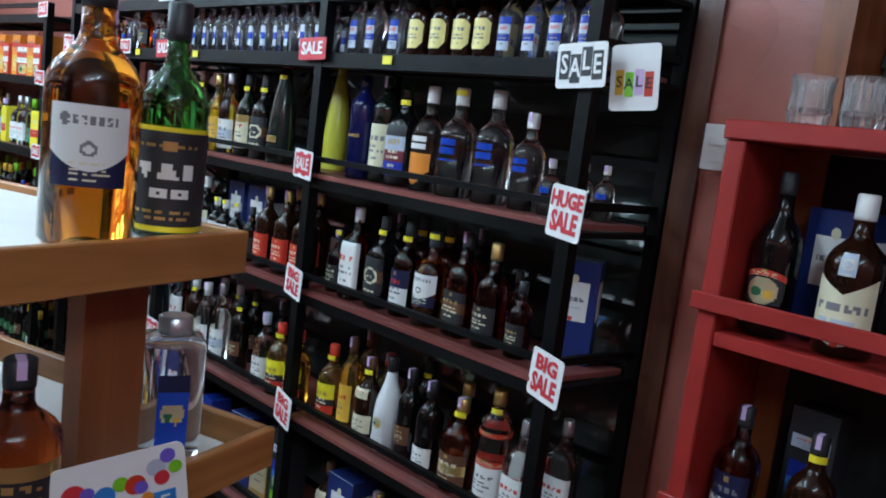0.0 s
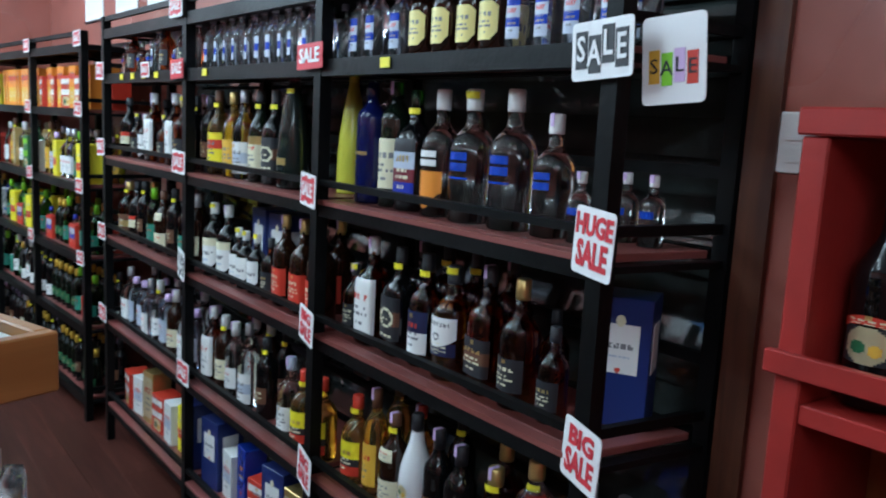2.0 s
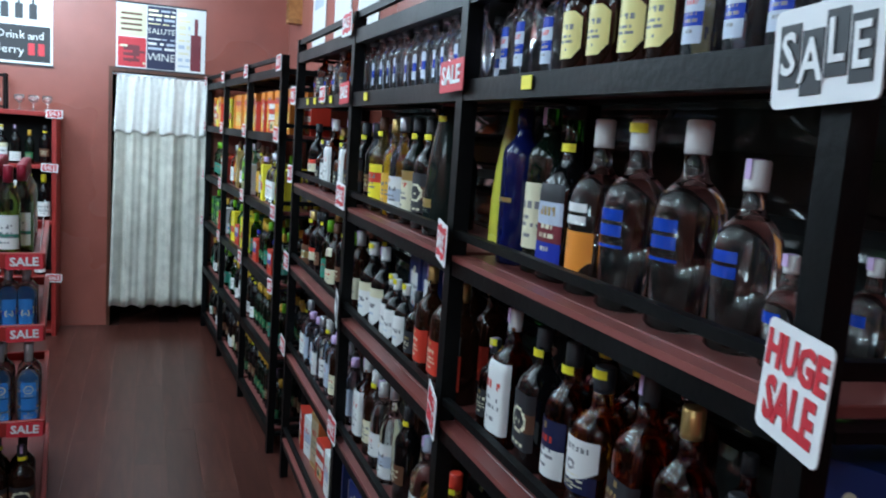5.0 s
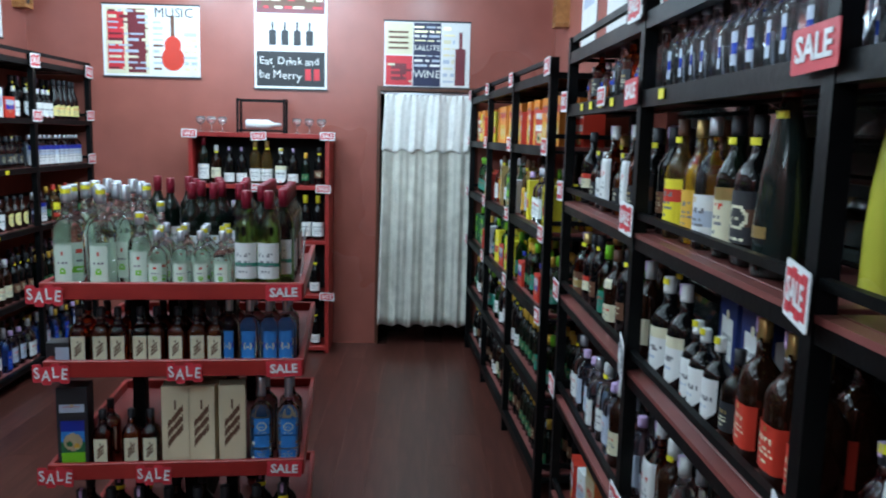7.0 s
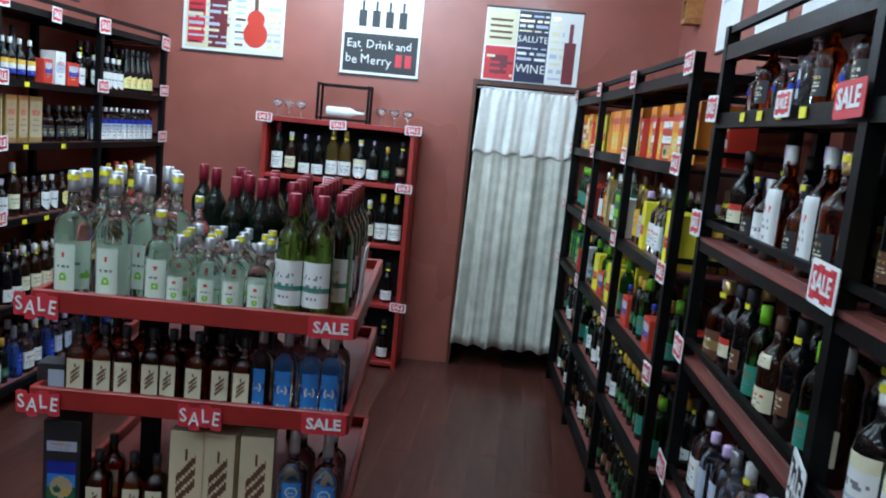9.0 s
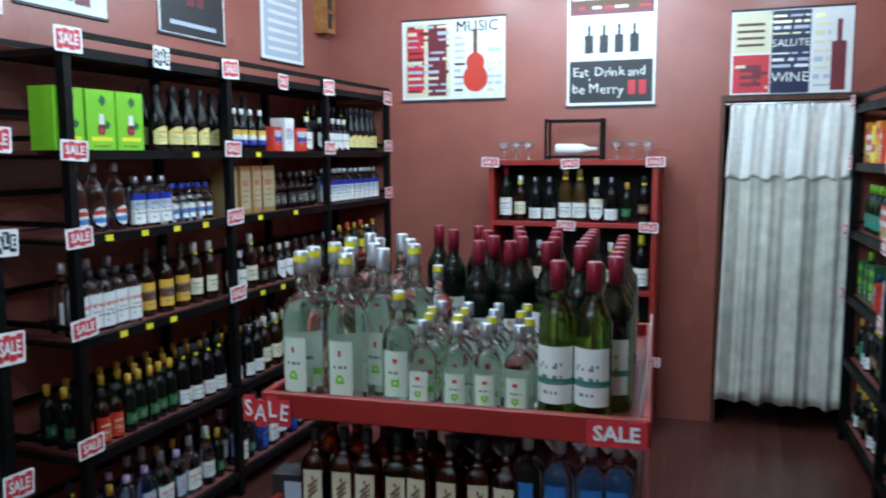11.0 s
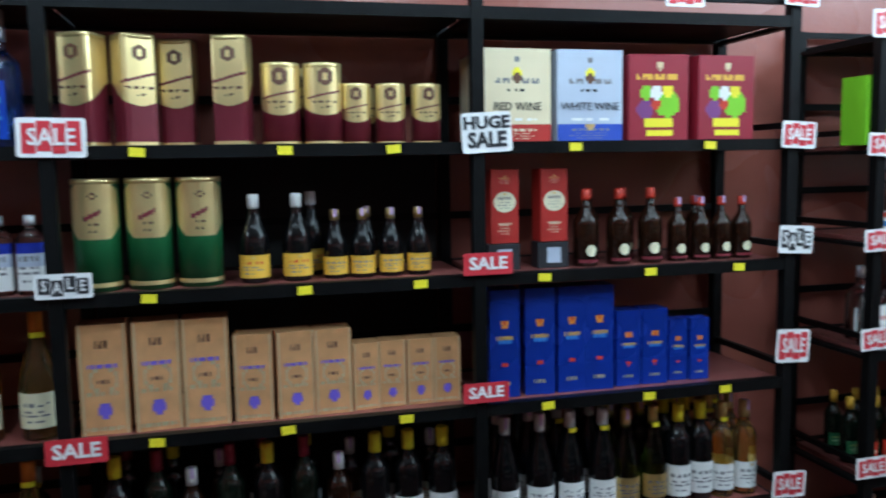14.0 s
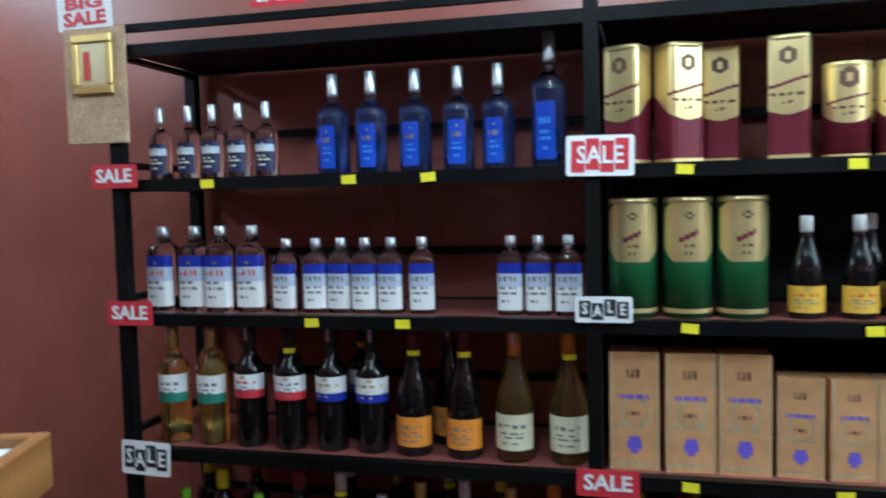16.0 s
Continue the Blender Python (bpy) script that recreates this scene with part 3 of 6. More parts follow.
def printed(bm, place, names, style, shape, seed, aspect=1.0, n=20):
    """Fills bm with one sheet of printed cells; place(u, v) gives the point. Returns the material names used."""
    g = paint(names, style, seed, n, aspect)
    used, grid = [], []
    for j in range(n + 1):
        line_ = []
        for i in range(n + 1):
            lo, hi = outline(shape, i / n)
            line_.append(bm.verts.new(place(i / n, min(max(j / n, lo), hi))))
        grid.append(line_)
    for j in range(n):
        for i in range(n):
            lo, hi = outline(shape, (i + 0.5) / n)
            if not lo - 0.5 / n < (j + 0.5) / n < hi + 0.5 / n:
                continue
            if g[j][i] not in used:
                used.append(g[j][i])
            f = bm.faces.new((grid[j][i], grid[j][i + 1], grid[j + 1][i + 1], grid[j + 1][i]))
            f.material_index = used.index(g[j][i])
            f.smooth = True
    bmesh.ops.remove_doubles(bm, verts=bm.verts, dist=2e-5)
    bmesh.ops.delete(bm, geom=[v for v in bm.verts if not v.link_faces], context="VERTS")
    return used


def wrapped(r, z0, z1, half, sq=0.0, sx=1.0, sy=1.0, prof=None):
    def place(u, v):
        a = radians(-90 + half * (2 * u - 1))
        c, s_ = math.cos(a), math.sin(a)
        k = 1.0 if not sq else (1 - sq) + sq * min(1 / max(abs(c), abs(s_)), 1.32)
        z = z0 + (z1 - z0) * v
        q = r
        if prof:
            q += float(np.interp(z, [p[1] for p in prof], [p[0] for p in prof]))
        return (q * k * c * sx, q * k * s_ * sy, z)
    return place


def bottle_kind(key, label, h, r, prof, body, cap, labels=(), sq=0.0, sticker=0, strip_on=0, cap_share=None, flat=1.0, category="bottle", seg=18):
    KINDS[key] = dict(label=label, h=h, r=r, prof=prof, body=body, cap=cap, labels=labels, sq=sq, sticker=sticker, strip=strip_on, flat=flat, category=category, seg=seg, first=None)


def build_bottle(key):
    k = KINDS[key]
    h, r = k["h"], k["r"]
    name = next((n for w, n in SORTS if w in k["label"]), "spirit_bottle")
    e = tagged(empty(name), k["label"], name.replace("_", " "), k["label"].split(" with ")[0])
    prof = [(a * r, b * h) for a, b in PROFILES[k["prof"]]]
    sq, sx, sy = k["sq"], 1.0, k["flat"]
    bm = bmesh.new()
    top = prof[-1]
    if sq:
        body = [p for p in prof if p[0] > 0.6 * r]
        neck = [p for p in prof if p[0] <= 0.6 * r]
        lathe(bm, body + neck, 20, sq * 0.9, sx, sy)
    else:
        lathe(bm, prof, k["seg"], 0, sx, sy)
    tint = TINTED.get(k["body"])
    if tint:
        for f in bm.faces:
            f.material_index = int(f.calc_center_median().z > tint[2] * h)
    part("glass_body", bm, [M[tint[0]], M[tint[1]]] if tint else M[k["body"]], e)
    bm = bmesh.new()
    cr = top[0] * 1.12
    lathe(bm, [(cr * 0.98, top[1] - 0.10 * h if k["prof"] in ("wine", "champ") else top[1] - 0.03 * h), (cr, top[1]), (cr, h * 0.99), (cr * 0.85, h)], 12)
    part("cap", bm, M[k["cap"]], e)
    for i, (z0, z1, half, mats, *more) in enumerate(k["labels"]):
        style = more[0] if more else ("text" if half > 40 else "plain")
        bm = bmesh.new()
        used = printed(bm, wrapped(r * 0.008 + 0.0006 + 0.0005 * i, z0 * h, z1 * h, half, sq * 0.9, sx, sy, prof), mats, style, more[1] if len(more) > 1 else "rect", len(key) * 7 + i + int(h * 1000), h * (z1 - z0) / (2 * r * math.sin(radians(min(half, 80)))), 30 if style in ("blocks", "shield") else 18)
        part("label", bm, [M[u] for u in used], e)
    if k["sticker"]:
        bm = bmesh.new()
        zz = 0.80 * h if k["sticker"] == 1 else 0.93 * h
        rr = 0.43 * r if k["sticker"] == 1 else cr * 1.04
        strip(bm, rr * 1.05 + 0.001, zz, zz + 0.015, 50, 0, n=5, centre=-75)
        part("price_sticker", bm, M["yellow"], e)
    if k["strip"]:
        bm = bmesh.new()
        box(bm, -0.005, 0.005, -cr - 0.0016, -cr - 0.0006, h * 0.9, h + 0.001)
        box(bm, -0.005, 0.005, -cr - 0.0016, cr * 0.4, h + 0.0004, h + 0.0012)
        part("tax_strip", bm, M["lilac"], e)
    return e


def carton_kind(key, label, w, d, h, mat_name, bands=(), tube=False, category="gift box", words=()):
    KINDS[key] = dict(words=words, label=label, w=w, d=d, h=h, body=mat_name, bands=bands, tube=tube, category=category, first=None, r=w / 2)


def build_carton(key):
    k = KINDS[key]
    w, d, h = k["w"], k["d"], k["h"]
    e = tagged(empty("gift_tube" if k["tube"] else "carton"), k["label"], k["category"], k["label"].split(" with ")[0])
    if k["tube"]:
        sq = 0.94 if k["tube"] == "square" else 0.0
        bm = bmesh.new()
        lathe(bm, [(w / 2, 0.0), (w / 2, h)], 28, sq)
        if sq:
            for f in bm.faces:
                f.smooth = False
        part("tube", bm, M[k["body"]], e)
        bm = bmesh.new()
        lathe(bm, [(w / 2 * 1.02, h - 0.012), (w / 2 * 1.02, h + 0.002), (w / 2 * 0.9, h + 0.003)], 28, sq)
        part("lid", bm, M["tubegold"], e)
        for i, (z0, z1, half, nm, *more) in enumerate(k["bands"]):
            bm = bmesh.new()
            used = printed(bm, wrapped(w / 2 + 0.0009 + 0.0004 * i, z0 * h, z1 * h, half, sq), nm, more[0] if more else "plain", more[1] if len(more) > 1 else "rect", i, h * (z1 - z0) / (w * math.pi * half / 180), 48 if half > 100 else 24)
            if sq:
                for f in bm.faces:
                    f.smooth = False
            part("printed_panel", bm, [M[u] for u in used], e)
    else:
        part("box_body", boxed(-w / 2, w / 2, -d / 2, d / 2, 0, h, 0.0015), M[k["body"]], e)
        for i, (x0, x1, z0, z1, nm, *more) in enumerate(k["bands"]):
            bm = bmesh.new()
            y = -d / 2 - 0.0006 - 0.0004 * i
            used = printed(bm, lambda u, v: (-w / 2 + (x0 + (x1 - x0) * u) * w, y, (z0 + (z1 - z0) * v) * h), nm, more[0] if more else "plain", more[1] if len(more) > 1 else "rect", i + len(key), (z1 - z0) * h / ((x1 - x0) * w), 28 if more else 2)
            part("printed_panel", bm, [M[u] for u in used], e)
        if k["body"] == "navyblue":
            for sx in (-1, 1):
                part("side_label", boxed(sx * (w / 2 + 0.0005) - 0.0006, sx * (w / 2 + 0.0005) + 0.0006, -d * 0.3, d * 0.3, 0.42 * h, 0.8 * h), M["paper"], e)
        for text, z, size in k["words"]:
            lettering(text, size, M["ink"], e, (0, -d / 2 - 0.003, z * h), squeeze=0.95)
    return e


def put(key, m):
    k = KINDS[key]
    if k.get("sticker") and rnd.random() < 0.5:
        bare = key + " bare"
        if bare not in KINDS:
            KINDS[bare] = dict(k, sticker=0, strip=k["strip"] if "rum" in k["label"] or "vodka" in k["label"] else 1 - k["strip"], first=None)
        key, k = bare, KINDS[bare]
    if k["first"] is None:
        k["first"] = build_carton(key) if "w" in k else build_bottle(key)
        k["first"].matrix_basis = m
        return k["first"]
    return copy_thing(k["first"], m)


B = bottle_kind
B("vodka_s", "small clear vodka bottle with a blue label", 0.19, 0.031, "round", "clearpale", "silver", ((0.14, 0.5, 22, ("grey", "blueprint", "grey"), "plain"),))
B("vodka_m", "clear vodka bottle with a blue printed label", 0.2, 0.034, "round", "clearpale", "silver", ((0.12, 0.54, 30, ("grey", "blueprint", "grey", "blueprint"), "text"),))
B("rum_y", "brown rum bottle with a pale yellow label", 0.21, 0.036, "round", "brownglass", "ink", ((0.12, 0.5, 56, "paleyellow", "text", "octagon"),))
B("tall_rum", "golden rum bottle with a bright yellow label", 0.3, 0.04, "round", "golden", "brown", ((0.12, 0.5, 85, ("yellow", "yellow", "redlabel", "yellow")),), sticker=1)
B("tall_org", "golden spirit bottle with an orange-yellow label", 0.295, 0.039, "round", "golden", "gold", ((0.1, 0.44, 85, "amberlabel"),))
B("tall_sil", "clear tequila bottle with a silver white label", 0.3, 0.039, "round", "clear", "silver", ((0.06, 0.42, 80, ("paper", "grey", "paper")),))
B("malt", "dark green malt whisky bottle with a cream label", 0.3, 0.04, "round", "darkgreen", "ink", ((0.1, 0.5, 75, ("cream", "cream", "cream", "gold")),), sticker=1)
B("tennessee", "black whisky bottle with a dark round label", 0.3, 0.041, "flask", "blackglaze", "ink", ((0.15, 0.5, 70, ("ink", "brown", "ink"), "seal"),), sq=0.5, sticker=1)
B("torpedo", "dark grey tapered liqueur bottle with a gold seal", 0.36, 0.05, "cone", "darkmatte", "maroon", ((0.2, 0.26, 40, "gold"),), sticker=1)
B("yellowcone", "tall yellow lacquered liqueur bottle", 0.36, 0.045, "cone", "yellowglaze", "yellowglaze")
B("gin_blue", "deep blue gin bottle with gold print", 0.32, 0.042, "slim", "blueglaze", "blueglaze", ((0.4, 0.43, 45, "gold"),))
B("irish", "green whiskey bottle with a cream label", 0.32, 0.042, "slim", "darkgreen", "greenglass", ((0.15, 0.55, 80, "cream"),), sticker=1)
B("jager", "dark bottle with a grey striped label", 0.3, 0.044, "flask", "blackglaze", "greenglass", ((0.1, 0.6, 45, ("blue", "maroon", "grey", "ink")),), sq=0.7, sticker=1)
B("absolut", "large clear vodka bottle with blue print", 0.3, 0.052, "flask", "clear", "paper", ((0.47, 0.53, 28, "blueprint", "plain"), (0.39, 0.45, 28, "blueprint", "plain"), (0.33, 0.345, 32, "blueprint", "plain")), sticker=2, seg=24)
B("absolut_m", "clear vodka bottle with blue print", 0.25, 0.044, "flask", "clear", "paper", ((0.47, 0.53, 28, "blueprint", "plain"), (0.39, 0.45, 28, "blueprint", "plain")), sticker=2, strip_on=1)
B("absolut_p", "clear flavoured vodka bottle with an orange print", 0.3, 0.048, "flask", "clear", "paper", ((0.06, 0.36, 55, "orange", "plain", "drop"), (0.47, 0.52, 36, "paper", "plain"), (0.4, 0.45, 36, "paper", "plain")), sticker=2)
B("absolut_s", "miniature clear vodka bottle with blue print", 0.14, 0.026, "flask", "clear", "paper", ((0.4, 0.5, 36, "blueprint", "plain"),), sticker=2, strip_on=1)
B("bourbon", "square bourbon bottle with a white label", 0.29, 0.042, "flask", "rust", "paper", ((0.1, 0.62, 60, "paper"),), sq=0.6, strip_on=1)
B("bourbon_k", "square black whiskey bottle with a black label", 0.28, 0.042, "flask", "blackglaze", "ink", ((0.15, 0.55, 60, ("ink", "brown", "ink"), "seal"),), sq=0.7, sticker=1)
B("scotch_a", "amber scotch bottle with a dark and white label", 0.28, 0.045, "flask", "rust", "ink", ((0.12, 0.5, 60, ("paper", "navy")),), sticker=1)
B("scotch_t", "amber scotch bottle with a white shield label", 0.27, 0.05, "flask", "amber", "ink", ((0.22, 0.34, 60, "navy", "text"), (0.3, 0.56, 61, "paper", "shield", "shield")), sticker=2)
B("scotch_b", "dark amber square scotch bottle with a slanted black label", 0.29, 0.043, "flask", "rust", "ink", ((0.14, 0.44, 60, ("ink", "brown", "ink")),), sq=0.7, sticker=1)
B("scotch_l", "dark amber whisky bottle with a lilac tax strip", 0.28, 0.045, "flask", "rust", "gold", ((0.14, 0.4, 60, "ink"),), strip_on=1, sticker=2)
B("mini_w", "small dark whisky bottle with a black label", 0.2, 0.033, "flask", "rust", "ink", ((0.14, 0.45, 60, "ink"),), strip_on=1, sticker=2)
B("redlab", "dark whisky bottle with a red label", 0.29, 0.04, "flask", "brownglass", "gold", ((0.12, 0.42, 70, "redlabel"),), sq=0.6, strip_on=1)
B("whitelab", "dark scotch bottle with a broad cream label", 0.27, 0.043, "flask", "blackglaze", "paper", ((0.05, 0.52, 75, ("paper", "paper", "paper", "cream"), "script", "shield"),), sticker=2)
B("whitelab_s", "small dark scotch bottle with a white label", 0.2, 0.034, "flask", "blackglaze", "paper", ((0.05, 0.55, 75, "paper", "script", "shield"),), sticker=2)
B("winey", "dark bottle with a cream label and yellow tag", 0.28, 0.038, "wine", "brownglass", "paper", ((0.15, 0.42, 75, "cream"),), sticker=1)
B("wineg", "clear bottle with a white label", 0.28, 0.038, "wine", "clear", "paper", ((0.15, 0.42, 75, "paper"),), sticker=1)
B("darkw", "dark wine bottle with a yellow tag", 0.28, 0.037, "wine", "blackglaze", "ink", ((0.2, 0.4, 60, "brown"),), sticker=1)
B("tequila", "golden tequila bottle with a yellow arched label", 0.25, 0.045, "flask", "golden", "redlabel", ((0.1, 0.5, 70, ("redlabel", "ink", "yellow", "yellow")),), sticker=1)
B("tequila_s", "silver tequila bottle with a pale cap", 0.26, 0.043, "flask", "clear", "grey", ((0.1, 0.4, 70, "paper"),), sticker=1)
B("honey", "honey-coloured liqueur bottle with a tall yellow label", 0.3, 0.035, "wine", "golden", "brown", ((0.1, 0.5, 60, "amberlabel"),), sticker=1)
B("coconut", "white glazed coconut rum bottle with a dark cap", 0.29, 0.044, "champ", "whiteglaze", "ink", ((0.22, 0.4, 30, "whiteglaze", "landscape"), (0.1, 0.16, 35, "whiteglaze", "text")), sticker=1)
B("coffee", "dark liqueur bottle with a round cream label", 0.26, 0.041, "round", "brownglass", "brown", ((0.1, 0.32, 70, "cream"), (0.52, 0.64, 45, "cream")), strip_on=1, sticker=1)
B("whitetag", "dark bottle with a plain white lower label", 0.27, 0.04, "wine", "blackglaze", "ink", ((0.06, 0.3, 70, "paper"),), sticker=1)
B("goldlab", "dark amber liqueur bottle with a dull gold label", 0.26, 0.05, "flask", "rust", "gold", ((0.08, 0.42, 70, ("brown", "gold", "brown")),), strip_on=1, sticker=1)
B("stoli", "clear vodka bottle with red and white bands", 0.32, 0.043, "slim", "clear", "gold", ((0.1, 0.36, 85, "paper"), (0.36, 0.42, 180, "redlabel"), (0.62, 0.66, 180, "redlabel")), sticker=1)
B("clearsq", "square clear gin bottle with a white label", 0.27, 0.042, "flask", "clear", "silver", ((0.1, 0.45, 60, "paper"),), sq=0.7)
B("gin_g", "blue tinted gin bottle with a lilac cap", 0.24, 0.036, "slim", "clearblue", "lilac", ((0.15, 0.55, 60, "grey"),), sq=0.6)
B("bacardi_l", "large clear rum bottle with a green and white label", 0.345, 0.047, "flask", "palegreen", "silver", ((0.08, 0.44, 36, "palelabel", "motif"),), sticker=2, seg=22)
B("bacardi_m", "clear rum bottle with a white and green label", 0.26, 0.04, "flask", "palegreen", "silver", ((0.1, 0.5, 40, "palelabel", "motif"),), sticker=2, seg=20)
B("bacardi_s", "small clear rum bottle with a white label", 0.2, 0.034, "flask", "palegreen", "silver", ((0.1, 0.46, 38, "palelabel", "motif"),), sticker=2)
B("redwine", "dark red wine bottle with a crimson capsule", 0.34, 0.04, "wine", "darkgreen", "capsule", ((0.1, 0.42, 72, "paper", "text"),))
B("whitewine", "olive green wine bottle with a white label", 0.34, 0.04, "wine", "olive", "capsule", ((0.12, 0.48, 66, ("paper", "paper", "paper", "teal", "paper", "paper", "paper", "paper", "paper"), "text"),))
B("jw_s", "small dark whisky bottle with a cream slanted label", 0.2, 0.034, "flask", "rust", "ink", ((0.1, 0.52, 34, "cream", "slant"),), sq=0.7)
B("gin_sky", "clear gin bottle with a sky-blue label", 0.24, 0.036, "tallneck", "clear", "silver", ((0.06, 0.5, 34, ("sky", "sky", "royal", "sky", "sky"), "seal"),), sq=0.3)
B("gin_sky_l", "large clear gin bottle with a sky-blue label", 0.31, 0.042, "tallneck", "clear", "silver", ((0.05, 0.17, 34, "sky", "text"), (0.2, 0.34, 34, "sky", "plain"), (0.36, 0.54, 34, "sky", "seal")), sq=0.3)
B("sapphire", "blue gin bottle with a silver cap", 0.28, 0.042, "tallneck", "sapphireglass", "silver", ((0.06, 0.48, 30, "blueprint", "text"),), sq=0.5)
B("sapphire_l", "large blue gin bottle with a silver cap", 0.355, 0.046, "tallneck", "sapphireglass", "silver", ((0.06, 0.48, 30, "blueprint", "text"),), sq=0.5)
B("vodka_blue", "clear vodka bottle with dark blue print", 0.215, 0.033, "tallneck", "clear", "silver", ((0.08, 0.5, 60, ("navy", "navy", "navy", "grey", "navy"), "text"),))
B("gordon", "clear gin bottle with a blue and white label", 0.25, 0.042, "slim", "clear", "silver", ((0.06, 0.66, 70, ("paper", "paper", "grey", "blue")),), sq=0.6)
B("gordon_s", "small clear gin bottle with a blue and white label", 0.21, 0.035, "slim", "clear", "silver", ((0.06, 0.66, 70, ("paper", "paper", "grey", "blue")),), sq=0.6)
B("grappa", "golden wine bottle with a white and green label", 0.345, 0.046, "wine", "golden", "gold", ((0.36, 0.6, 85, ("teal", "paper", "paper")),), sticker=1)
B("shiraz_r", "dark wine bottle with a white and crimson label", 0.345, 0.046, "wine", "blackglaze", "ink", ((0.42, 0.62, 85, ("pink", "paper", "paper")),), sticker=1)
B("shiraz_b", "dark wine bottle with a white and navy label", 0.345, 0.046, "wine", "blackglaze", "ink", ((0.42, 0.62, 85, ("blue", "paper", "paper")),), sticker=1)
B("champ_o", "dark sparkling wine bottle with an orange label", 0.345, 0.05, "champ", "blackglaze", "maroon", ((0.08, 0.32, 75, "orange"),), sticker=1)
B("champ_w", "golden sparkling wine bottle with a cream label and orange foil", 0.345, 0.051, "champ", "golden", "orange", ((0.1, 0.38, 75, "cream"),), sticker=1)
B("cognac", "black cognac bottle with a tan label", 0.25, 0.042, "champ", "blackglaze", "paper", ((0.06, 0.32, 80, "amberlabel"),))
B("cognac_s", "small black cognac bottle with a tan label", 0.2, 0.036, "champ", "blackglaze", "gold", ((0.06, 0.32, 80, "amberlabel"),), strip_on=1)
B("rum_red", "brown rum bottle with a red capsule and round label", 0.24, 0.039, "round", "brownglass", "redlabel", ((0.13, 0.28, 26, "cream", "plain", "oval"), (0.05, 0.09, 60, "maroon", "plain")))
B("rum_red_s", "small brown rum bottle with a red capsule", 0.205, 0.033, "round", "brownglass", "redlabel", ((0.13, 0.28, 26, "cream", "plain", "oval"), (0.05, 0.09, 60, "maroon", "plain")), strip_on=1)
B("beer_y", "black bottle with a pale yellow oval label", 0.28, 0.04, "champ", "blackglaze", "ink", ((0.1, 0.38, 75, "paleyellow", "text", "arch"),))
B("white_cap", "dark sparkling bottle with a white foil cap", 0.34, 0.046, "champ", "blackglaze", "paper", ((0.1, 0.34, 75, "paper"),), sticker=1)
B("gold_cap", "gold-foiled sparkling wine bottle", 0.33, 0.046, "champ", "olive", "gold", ((0.1, 0.34, 75, "gold"),), sticker=1)
B("white_lab", "dark bottle with a white label and yellow tag", 0.33, 0.044, "wine", "blackglaze", "yellow", ((0.08, 0.4, 80, "paper"),))
B("amber_lab", "golden dessert wine bottle with a white label", 0.32, 0.042, "wine", "golden", "gold", ((0.08, 0.36, 80, "paper"),), sticker=1)
B("pepsi", "dark small bottle with a blue and white label", 0.21, 0.03, "round", "blackglaze", "paper", ((0.15, 0.5, 70, ("blue", "paper", "amberlabel")),))
B("ice", "clear bottle with a white and blue oval label", 0.27, 0.042, "round", "clear", "silver", ((0.08, 0.36, 46, ("paper", "sky", "paper", "redlabel", "paper"), "text", "oval"),))
B("ice_s", "small clear bottle with a pale label and blue cap", 0.17, 0.03, "round", "clear", "blue", ((0.1, 0.46, 46, ("paper", "sky", "paper"), "text"),))
B("tallwhite", "clear square bottle with a tall white label", 0.24, 0.036, "slim", "clear", "ink", ((0.06, 0.62, 75, "paper"),), sq=0.6)
B("goldbrown", "dark bottle with a golden yellow label", 0.29, 0.038, "flask", "brownglass", "ink", ((0.1, 0.5, 75, ("amberlabel", "brown", "amberlabel")),))
B("redsauce", "orange-red bottle with a dark cap", 0.22, 0.032, "wine", "brownglass", "ink", ((0.05, 0.5, 80, "redlabel"),))
B("greenbeer", "dark green bottle with a yellow tag", 0.24, 0.031, "wine", "darkgreen", "amberlabel", ((0.15, 0.35, 60, "green"),))
B("greenmix", "green mixer bottle with a pale label", 0.26, 0.034, "wine", "greenglass", "lime", ((0.1, 0.4, 80, "teal"),))
B("liqueur_d", "dark liqueur bottle with a red oval label", 0.27, 0.042, "round", "blackglaze", "ink", ((0.22, 0.42, 60, ("cream", "cream", "redlabel")),), strip_on=1, sticker=1)
B("blackscotch", "black scotch bottle with a dark label and round seal", 0.27, 0.046, "flask", "brownglass", "ink", ((0.1, 0.44, 65, ("ink", "ink", "brown", "ink"), "seal"),), sticker=1, strip_on=1)
B("vat", "dark green scotch bottle with a black and yellow label", 0.305, 0.0445, "flask", "greenglass", "ink", ((0.03, 0.055, 178, "yellow", "plain"), (0.055, 0.455, 86, "ink", "blocks"), (0.455, 0.475, 178, "yellow", "plain")), sticker=2, strip_on=1, seg=36)
B("teach", "amber scotch bottle with a white shield label", 0.325, 0.054, "flask", "amber", "ink", ((0.215, 0.34, 46, "navy", "text"), (0.27, 0.5, 47, "paper", "shield", "shield")), sticker=2, strip_on=1, seg=36)
B("ginblock", "square clear gin bottle with a blue guitar label", 0.2, 0.043, "block", "clearpale", "silver", ((0.06, 0.62, 26, ("blueprint", "blueprint", "blueprint", "navy"), "landscape"),), sq=1.0, seg=24)
B("pride", "amber whisky bottle with a black label", 0.205, 0.047, "flask", "rust", "ink", ((0.1, 0.48, 62, ("ink", "ink", "ink", "gold"), "text"),), sticker=1, seg=28)
